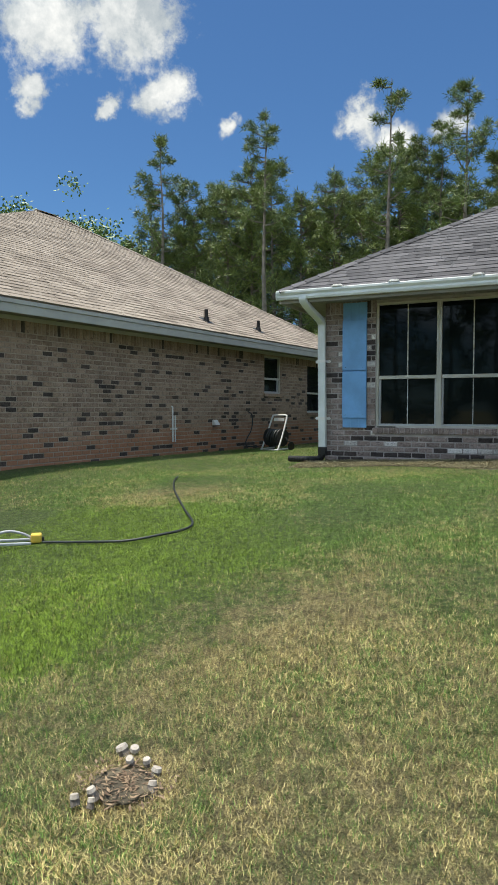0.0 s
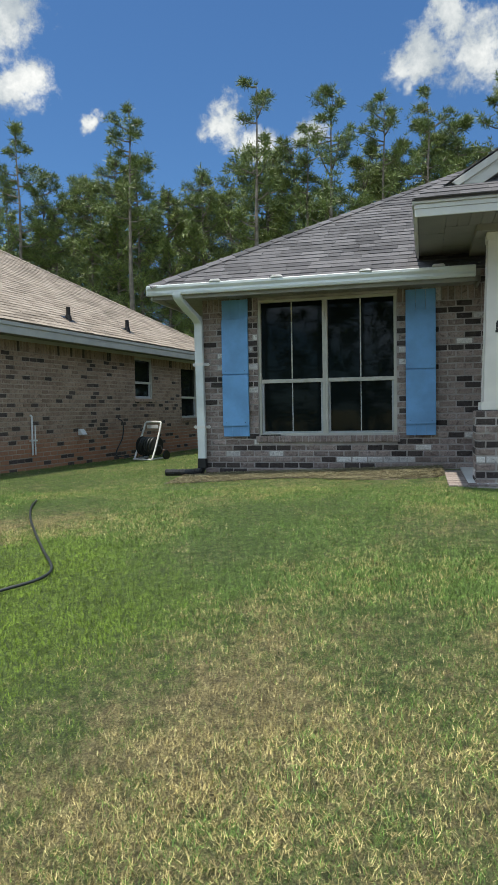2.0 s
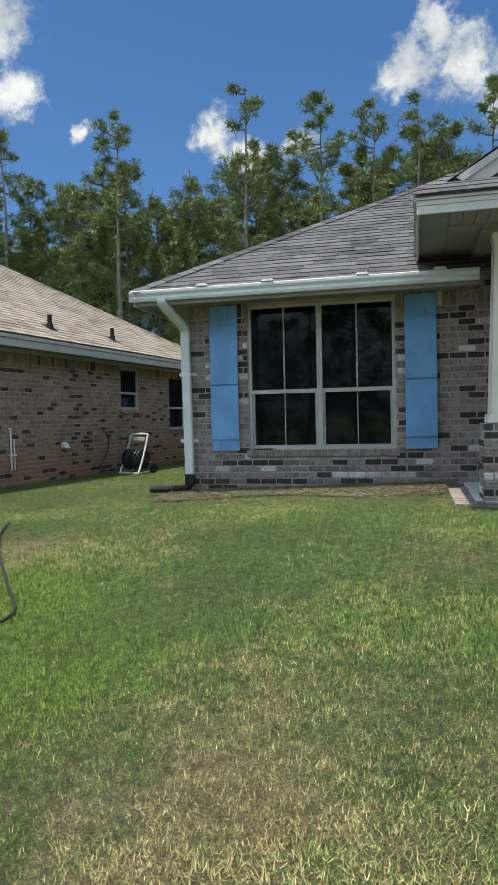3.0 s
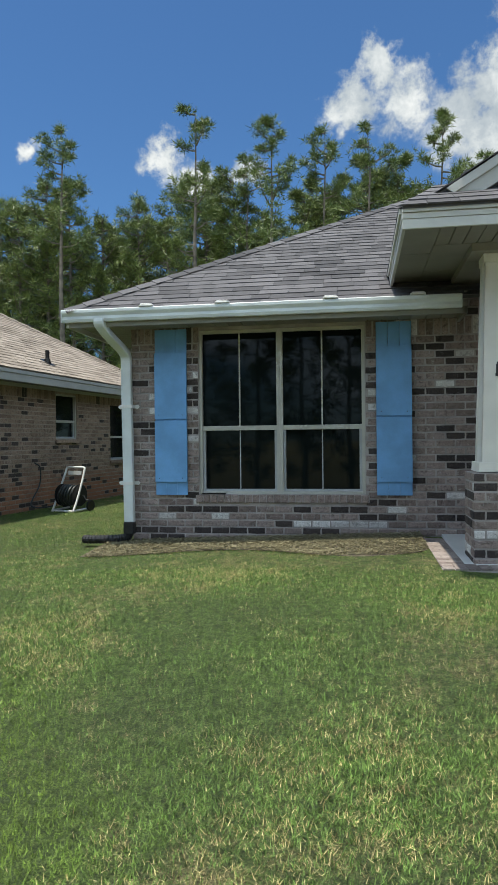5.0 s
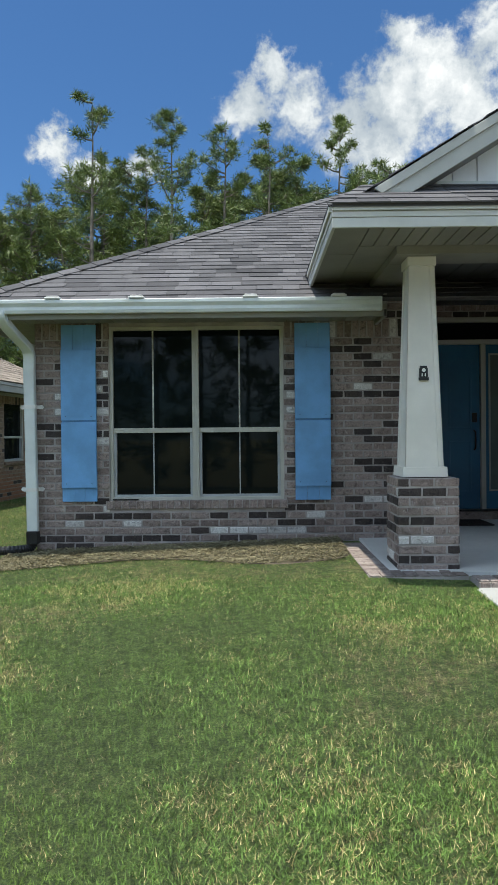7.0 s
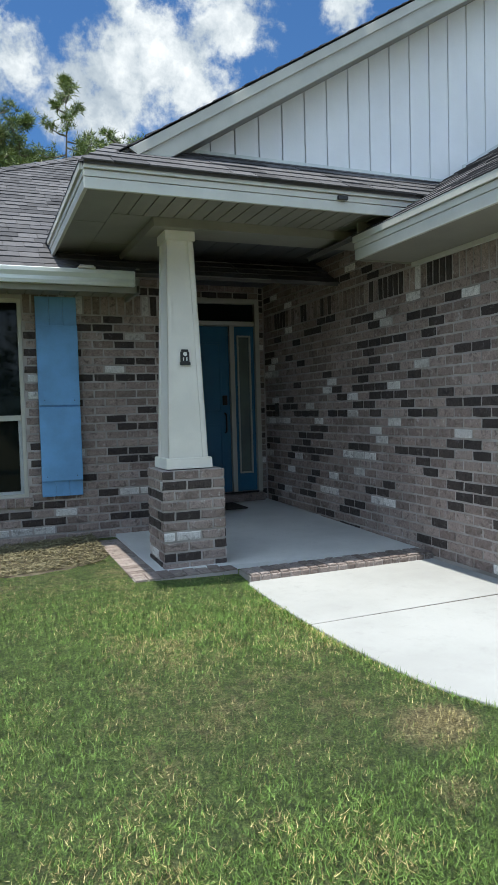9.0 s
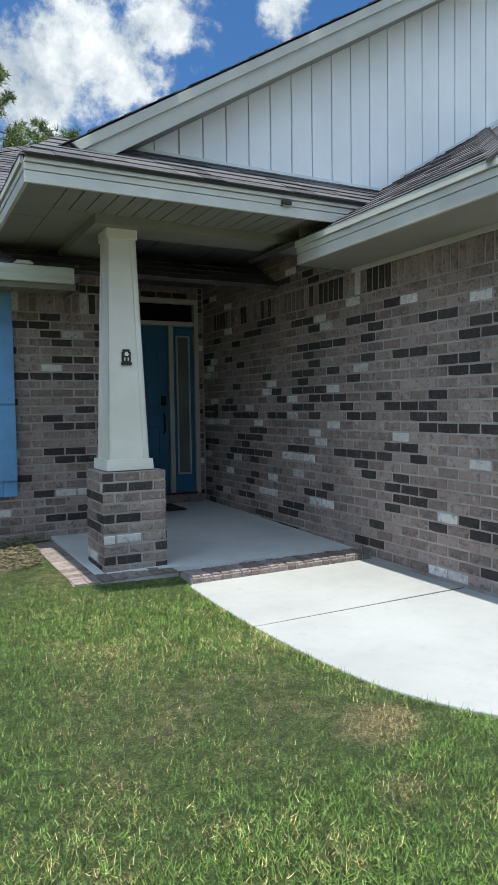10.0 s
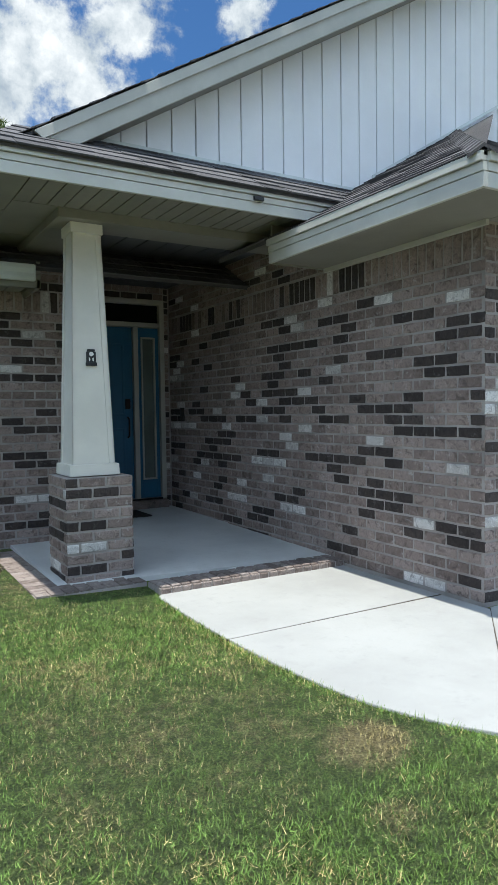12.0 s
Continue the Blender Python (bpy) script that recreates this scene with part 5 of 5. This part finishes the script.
def pine(seed, height, bare, spread, tufts, branches, size=1.0, gap=0.0, needles=15, coarse=1.0):
    """A tapered trunk, limbs, and brushes of needles along them."""
    rnd = random.Random(seed)
    wv, wf, nv, nf = [], [], [], []
    spine = [Vector((0, 0, -0.5))]
    lean = Vector((rnd.uniform(-0.02, 0.02), rnd.uniform(-0.02, 0.02), 0))
    for i in range(1, 9):
        z = height * i / 8
        spine.append(Vector((lean.x * z + rnd.uniform(-0.08, 0.08), lean.y * z + rnd.uniform(-0.08, 0.08), z)))
    r = height * 0.011 + 0.02
    for i in range(8):
        limb(wv, wf, spine[i], spine[i + 1], r * (1 - i / 8.3), r * (1 - (i + 1) / 8.3), 8)

    def stem(z):
        k = min(7, max(0, int(z / height * 8)))
        return spine[k].lerp(spine[k + 1], (z - max(spine[k].z, 0)) / max(0.01, spine[k + 1].z - max(spine[k].z, 0)))

    for b in range(branches):
        t = bare + (1 - bare) * ((b + rnd.random()) / branches)
        z = height * min(t, 0.985)
        if gap and rnd.random() < gap:
            continue
        k = (t - bare) / (1 - bare)
        ln = spread * (0.3 + 0.7 * (1 - k) ** 0.6) * min(1.0, k * 4 + 0.55) * rnd.uniform(0.55, 1.2)
        a = rnd.uniform(0, math.tau)
        p = stem(z)
        q = p + Vector((math.cos(a) * ln, math.sin(a) * ln, ln * rnd.uniform(0.05, 0.6)))
        limb(wv, wf, p, q, 0.05 * size, 0.015, 4, -0.1 * ln)
        for j in range(tufts):
            u = rnd.uniform(0.4, 1.05)
            c = p.lerp(q, u) + Vector((rnd.gauss(0, 0.2), rnd.gauss(0, 0.2), rnd.gauss(0.1, 0.2))) * ln * 0.6
            tuft(rnd, nv, nf, c, size * rnd.uniform(0.6, 1.1), (q - p).normalized(), needles, 0.31 * coarse, 0.021 * coarse)
    for j in range(10):
        tuft(rnd, nv, nf, stem(height * rnd.uniform(0.88, 1.0)) + Vector((rnd.gauss(0, 0.15), rnd.gauss(0, 0.15), 0)), size, Vector((0, 0, 1)), needles, 0.31 * coarse, 0.021 * coarse)
    out = []
    for name, v, f, m in (("trunk", wv, wf, "bark"), ("needles", nv, nf, "needle")):
        me = bpy.data.meshes.new(name)
        me.from_pydata([tuple(p) for p in v], [], f)
        me.materials.append(M[m])
        out.append(me)
    return out


def plant(meshes, name, x, y, turn, scale, label, category, group):
    t = holder(name, (x, y, float(ground_z(x, y)) - 0.1), label=label, category=category, group=group)
    t.rotation_euler, t.scale = (0, 0, turn), (scale, scale, scale)
    for me in meshes:
        ob = new(me.name.split(".")[0], me)
        ob.parent = t
    return t


TALL = [pine(11, 18.0, 0.55, 2.1, 22, 28, 1.0, 0.2), pine(12, 18.0, 0.62, 1.9, 22, 24, 1.0, 0.15), pine(13, 18.0, 0.54, 1.7, 20, 30, 1.0, 0.25)]
FULL = [pine(21, 14.0, 0.12, 2.2, 16, 60, 1.05), pine(22, 14.0, 0.18, 1.9, 16, 56, 1.05), pine(23, 14.0, 0.08, 2.3, 16, 64, 1.05), pine(24, 14.0, 0.3, 1.8, 16, 48, 1.05)]
CHEAP = [pine(25, 14.0, 0.05, 2.6, 8, 40, 1.3, 0, 9, 1.8)]
rnd = random.Random(5)
for i, (x, y, hh) in enumerate(((-22.7, 36, 17.4), (-15.9, 36, 17.6), (-8.75, 36, 18.2), (-4.75, 36, 17.0), (-2.35, 37, 16.8), (0.0, 36, 16.3), (3.4, 36, 16.4), (-24.0, 37, 14.6), (-6.3, 38, 16.2))):
    plant(TALL[i % 3], "tall_pine", x, y, rnd.uniform(0, 6), (hh + 0.1) / 18.0, "tall slender pine with a bare trunk and open crown", "pine tree", "tall pines above the wood")
x = -26.5
while x < 16:
    for y, k in ((38.5, 1.0), (41.5, 1.02)):
        plant(rnd.choice(FULL), "pine", x + rnd.uniform(-0.5, 0.5), y + rnd.uniform(-1, 1), rnd.uniform(0, 6), k * rnd.uniform(0.94, 1.16) * (1.0 if x > -24 else 0.85), "dense dark green pine at the edge of a wood", "pine tree", "pines of the wood")
    x += rnd.uniform(1.5, 1.9)
x = -28
while x < 16:
    plant(CHEAP[0], "pine", x, 46 + rnd.uniform(-1, 1), rnd.uniform(0, 6), rnd.uniform(0.9, 1.05), "dense dark green pine deeper in the wood", "pine tree", "pines of the wood")
    x += rnd.uniform(1.6, 2.2)
x = -42
while x < 34:
    plant(CHEAP[0], "pine", x, -30 + rnd.uniform(-2, 2), rnd.uniform(0, 6), rnd.uniform(1.2, 1.5), "dense dark green pine across the street", "pine tree", "pines across the street")
    x += rnd.uniform(2.6, 3.6)


def broadleaf():
    rnd = random.Random(31)
    wv, wf, lv, lf = [], [], [], []
    limb(wv, wf, Vector((0, 0, -0.4)), Vector((0, 0, 5)), 0.3, 0.2, 8)
    for b in range(34):
        a, e = rnd.uniform(0, math.tau), rnd.uniform(0.0, 0.95)
        q = Vector((math.cos(a) * math.cos(e), math.sin(a) * math.cos(e), math.sin(e))) * rnd.uniform(2.2, 3.9) + Vector((0, 0, 6.3))
        limb(wv, wf, Vector((0, 0, rnd.uniform(3.5, 5))), q, 0.12, 0.03, 5)
        for c in range(13):
            p = q + Vector((rnd.gauss(0, 0.8), rnd.gauss(0, 0.8), rnd.gauss(0, 0.6)))
            for _ in range(80):
                o = p + Vector((rnd.gauss(0, 0.3), rnd.gauss(0, 0.3), rnd.gauss(0, 0.25)))
                d = Vector((rnd.gauss(0, 1), rnd.gauss(0, 1), rnd.gauss(0, 1))).normalized() * 0.085
                s = d.orthogonal().normalized() * 0.05
                k = len(lv)
                lv += [o - d, o + s, o + d, o - s]
                lf.append((k, k + 1, k + 2, k + 3))
    out = []
    for name, v, f, m in (("trunk", wv, wf, "bark"), ("leaves", lv, lf, "leaf")):
        me = bpy.data.meshes.new(name)
        me.from_pydata([tuple(p) for p in v], [], f)
        me.materials.append(M[m])
        out.append(me)
    return out


OAK = broadleaf()
plant(OAK, "broadleaf_tree", -31.0, 36.5, 0.4, 1.36, "rounded broadleaf tree beyond the neighbour's roof", "tree", "broadleaf trees")
plant(OAK, "broadleaf_tree", -27.0, 38.5, 2.4, 1.05, "rounded broadleaf tree beyond the neighbour's roof", "tree", "broadleaf trees")

# ---- grass ----
def make_grass():
    rnd = np.random.default_rng(7)
    bands = [(-3.4, 1.2, 1.2, 3.2, 21000), (-4.4, 1.1, 3.2, 5.4, 16500), (-5.2, 1.2, 5.4, 8.4, 11000), (-6.8, -4.4, 3.4, 5.4, 3500), (-6.85, -5.2, 5.4, 8.4, 2500), (-6.85, 0.2, 8.4, 9.5, 4500), (-6.85, -3.2, 9.5, 20.0, 1600)]
    xs, ys, ls = [], [], []
    for x0, x1, y0, y1, n in bands:
        k = int((x1 - x0) * (y1 - y0) * n)
        xs.append(rnd.uniform(x0, x1, k))
        ys.append(rnd.uniform(y0, y1, k))
        ls.append(np.full(k, 1.0 if n > 2600 else 1.35))
    # longer blades leaning over the edge of the walk
    k = 2600
    t = rnd.uniform(5.4, 7.95, k)
    xs.append(np.interp(-t, [-b for b in WY[:43]], WX[:43]) - np.abs(rnd.normal(0, 0.03, k)) - 0.002)
    ys.append(t)
    ls.append(np.full(k, 1.25))
    x, y, l = np.concatenate(xs), np.concatenate(ys), np.concatenate(ls)
    ok = ~no_turf(x, y)
    x, y, l = x[ok], y[ok], l[ok]
    n = len(x)
    z = ground_z(x, y) - 0.004
    a = rnd.uniform(0, math.tau, n)
    ln = l * rnd.uniform(0.016, 0.042, n)
    lean = rnd.uniform(0.35, 1.38, n)
    w = l * rnd.uniform(0.0011, 0.0023, n)
    b = a + rnd.normal(0, 0.5, n) + math.pi / 2
    tip = np.stack([x + np.cos(a) * ln * np.sin(lean), y + np.sin(a) * ln * np.sin(lean), z + ln * np.cos(lean)], 1)
    v = np.stack([np.stack([x - np.cos(b) * w, y - np.sin(b) * w, z], 1), np.stack([x + np.cos(b) * w, y + np.sin(b) * w, z], 1), tip], 1).reshape(-1, 3)
    me = bpy.data.meshes.new("grass")
    me.vertices.add(3 * n)
    me.vertices.foreach_set("co", v.ravel().astype(np.float32))
    me.loops.add(3 * n)
    me.loops.foreach_set("vertex_index", np.arange(3 * n, dtype=np.int32))
    me.polygons.add(n)
    me.polygons.foreach_set("loop_start", np.arange(0, 3 * n, 3, dtype=np.int32))
    me.update(calc_edges=True)
    me.materials.append(M["blade"])
    tagged(new("grass", me), "short lawn grass, green with dry straw blades", "grass", kind="stuff")


make_grass()

# ---- bricks and shingles ----
lay_bricks(wall_front, (LEFT, FRONT + 0.011, 0), (1, 0, 0), (0, -1, 0), CORNER - LEFT, 0.86, WALL_TOP, "brick",
           [(WIN_L - LEFT, WIN_R - LEFT, SILL - 0.09, HEAD)], (2.9, 1.8), 300, True, 1)
lay_bricks(wall_front, (0.37, FRONT + 0.011, 0), (1, 0, 0), (0, -1, 0), CORNER - 0.37, WALL_TOP, 3.6, "brick", (), (0, 0), 0, False, 2)
lay_bricks(wall_left, (LEFT + 0.011, 19.0, 0), (0, -1, 0), (-1, 0, 0), 9.0, 0.86, WALL_TOP, "brick", (), (9, 2), 60, False, 3)
lay_bricks(wall_garage, (GAR_X + 0.011, DOOR_Y, 0), (0, -1, 0), (-1, 0, 0), DOOR_Y - GAR_Y, 0.9, 3.28, "brick", (), (3.4, 2.1), 300, True, 4)
lay_bricks(wall_garage, (GAR_X + 0.011, DOOR_Y, 0), (0, -1, 0), (-1, 0, 0), DOOR_Y - 8.2, 3.29, 3.66, "brick", (), (3.4, 2.1), 0, False, 5)
lay_bricks(wall_drive, (GAR_X, GAR_Y + 0.011, 0), (1, 0, 0), (0, -1, 0), 1.0, 0.9, 3.3, "brick", (), (0, 2), 30, False, 6)
lay_bricks(wall_entry, (DOOR_R, DOOR_Y + 0.011, 0), (1, 0, 0), (0, -1, 0), GAR_X - DOOR_R, 0.9, 3.65, "brick", (), (0, 0), 0, False, 7)
lay_bricks(wall_entry, (DOOR_L, DOOR_Y + 0.011, 0), (1, 0, 0), (0, -1, 0), DOOR_R - DOOR_L, 3.5, 3.66, "brick", (), (0, 0), 0, False, 8)
lay_bricks(wall_recess, (CORNER - 0.011, 10.0, 0), (0, 1, 0), (1, 0, 0), DOOR_Y - 10.0, 0.9, 3.65, "brick", (), (0, 0), 0, False, 9)
for o, u, n, ln, s in (((PX0, PY0 + 0.011, 0), (1, 0, 0), (0, -1, 0), PX1 - PX0, 11), ((PX0 + 0.011, PY1, 0), (0, -1, 0), (-1, 0, 0), PY1 - PY0, 12),
                       ((PX1 - 0.011, PY0, 0), (0, 1, 0), (1, 0, 0), PY1 - PY0, 13), ((PX1, PY1 - 0.011, 0), (-1, 0, 0), (0, 1, 0), PX1 - PX0, 14)):
    lay_bricks(pier, o, u, n, ln, PTOP - 10 * COURSE + 0.003, PTOP, "brick", (), (0, 0), 300, False, s)
lay_bricks(wall_neighbour, (NX - 0.011, N_Y0, 0), (0, 1, 0), (1, 0, 0), N_Y1 - N_Y0, NZ0 - 0.15, 2.99, "brick_b",
           [(y0 - N_Y0, y1 - N_Y0, z0, z1) for y0, y1, z0, z1 in (W1, W2)], (5.5, 1.9), 300, True, 15)

S = UP
lay_shingles(roof_front, (EAVE_X, EAVE_Y - 0.03, EAVE_Z - 0.01), (1, 0, 0), (0, 1, SLOPE), [(0, 0), (7.1, 0), (7.1, 5.4 * S), (5.4, 5.4 * S)], "shingle", (2.8, 0.8), 300, seed=1)
cap_row(roof_front, (EAVE_X, EAVE_Y, EAVE_Z), (EAVE_X + 5.4, EAVE_Y + 5.4, RZ), "shingle", 36)
G = math.hypot(1, GS)
lay_shingles(roof_porch, (PE - 0.02, 10.2, PZ - 0.01), (0, -1, 0), (1, 0, GS), [(0, 0), (10.2 - RAKE_Y + 0.03, 0), (10.2 - RAKE_Y + 0.03, 5.7 * G), (-2.0, 5.7 * G)], "shingle", (2.1, 0.8), 60, seed=2)
lay_shingles(roof_pent, (PE - 0.02, PF - 0.05, PZ - 0.012), (1, 0, 0), (0, 1, SLOPE), [(0, 0), (2.9, 0), (3.5, 0.6 * S), (0.33, 0.6 * S)], "shingle", (1.5, 0.2), 80, seed=3)
lay_shingles(roof_corner, (PE - 0.02, RAKE_Y + 0.1, PZ - 0.01), (0, -1, 0), (1, 0, GS), [(0, 0), (0.38, 0), (0.0, 0.4)], "shingle", (0, 0), 20, seed=4)
lay_shingles(roof_garage, (GX - 0.02, 9.0, GZ - 0.012), (0, -1, 0), (1, 0, SLOPE), [(0, 0), (9.0 - GY, 0), (0.01, 3.0 * S), (0, 3.0 * S)], "shingle", (2.0, 0.5), 120, seed=5)
lay_shingles(roof_garage_front, (GX, GY - 0.02, GZ - 0.012), (1, 0, 0), (0, 1, SLOPE), [(0, 0), (7.2, 0), (3.6, 3.6 * S)], "shingle", (0.5, 0.2), 60, seed=6)
cap_row(roof_garage, (GX, GY, GZ), (GX + 2.2, GY + 2.2, GZ + SLOPE * 2.2), "shingle", 18, 0.085)
Q = math.hypot(1, NS)
nl = N_Y1 - N_Y0 + 0.9
lay_shingles(roof_n, (NE + 0.02, N_Y0 - 0.45, N_EZ + 0.008), (0, 1, 0), (-1, 0, NS), [(0, 0), (nl, 0), (nl - HALF, HALF * Q), (HALF + 3.3, HALF * Q)], "shingle_b", (7, 0.8), 250, 0.3, 0.143, 7)
cap_row(roof_n, (NE, N_Y1 + 0.45, N_EZ + 0.02), (NE - HALF, N_Y1 + 0.45 - HALF, nr), "shingle_b", 36)
cap_row(roof_n, (NE - HALF, N_Y0 - 0.45 + HALF + 3.3, nr), (NE - HALF, N_Y1 + 0.45 - HALF, nr), "shingle_b", 20)
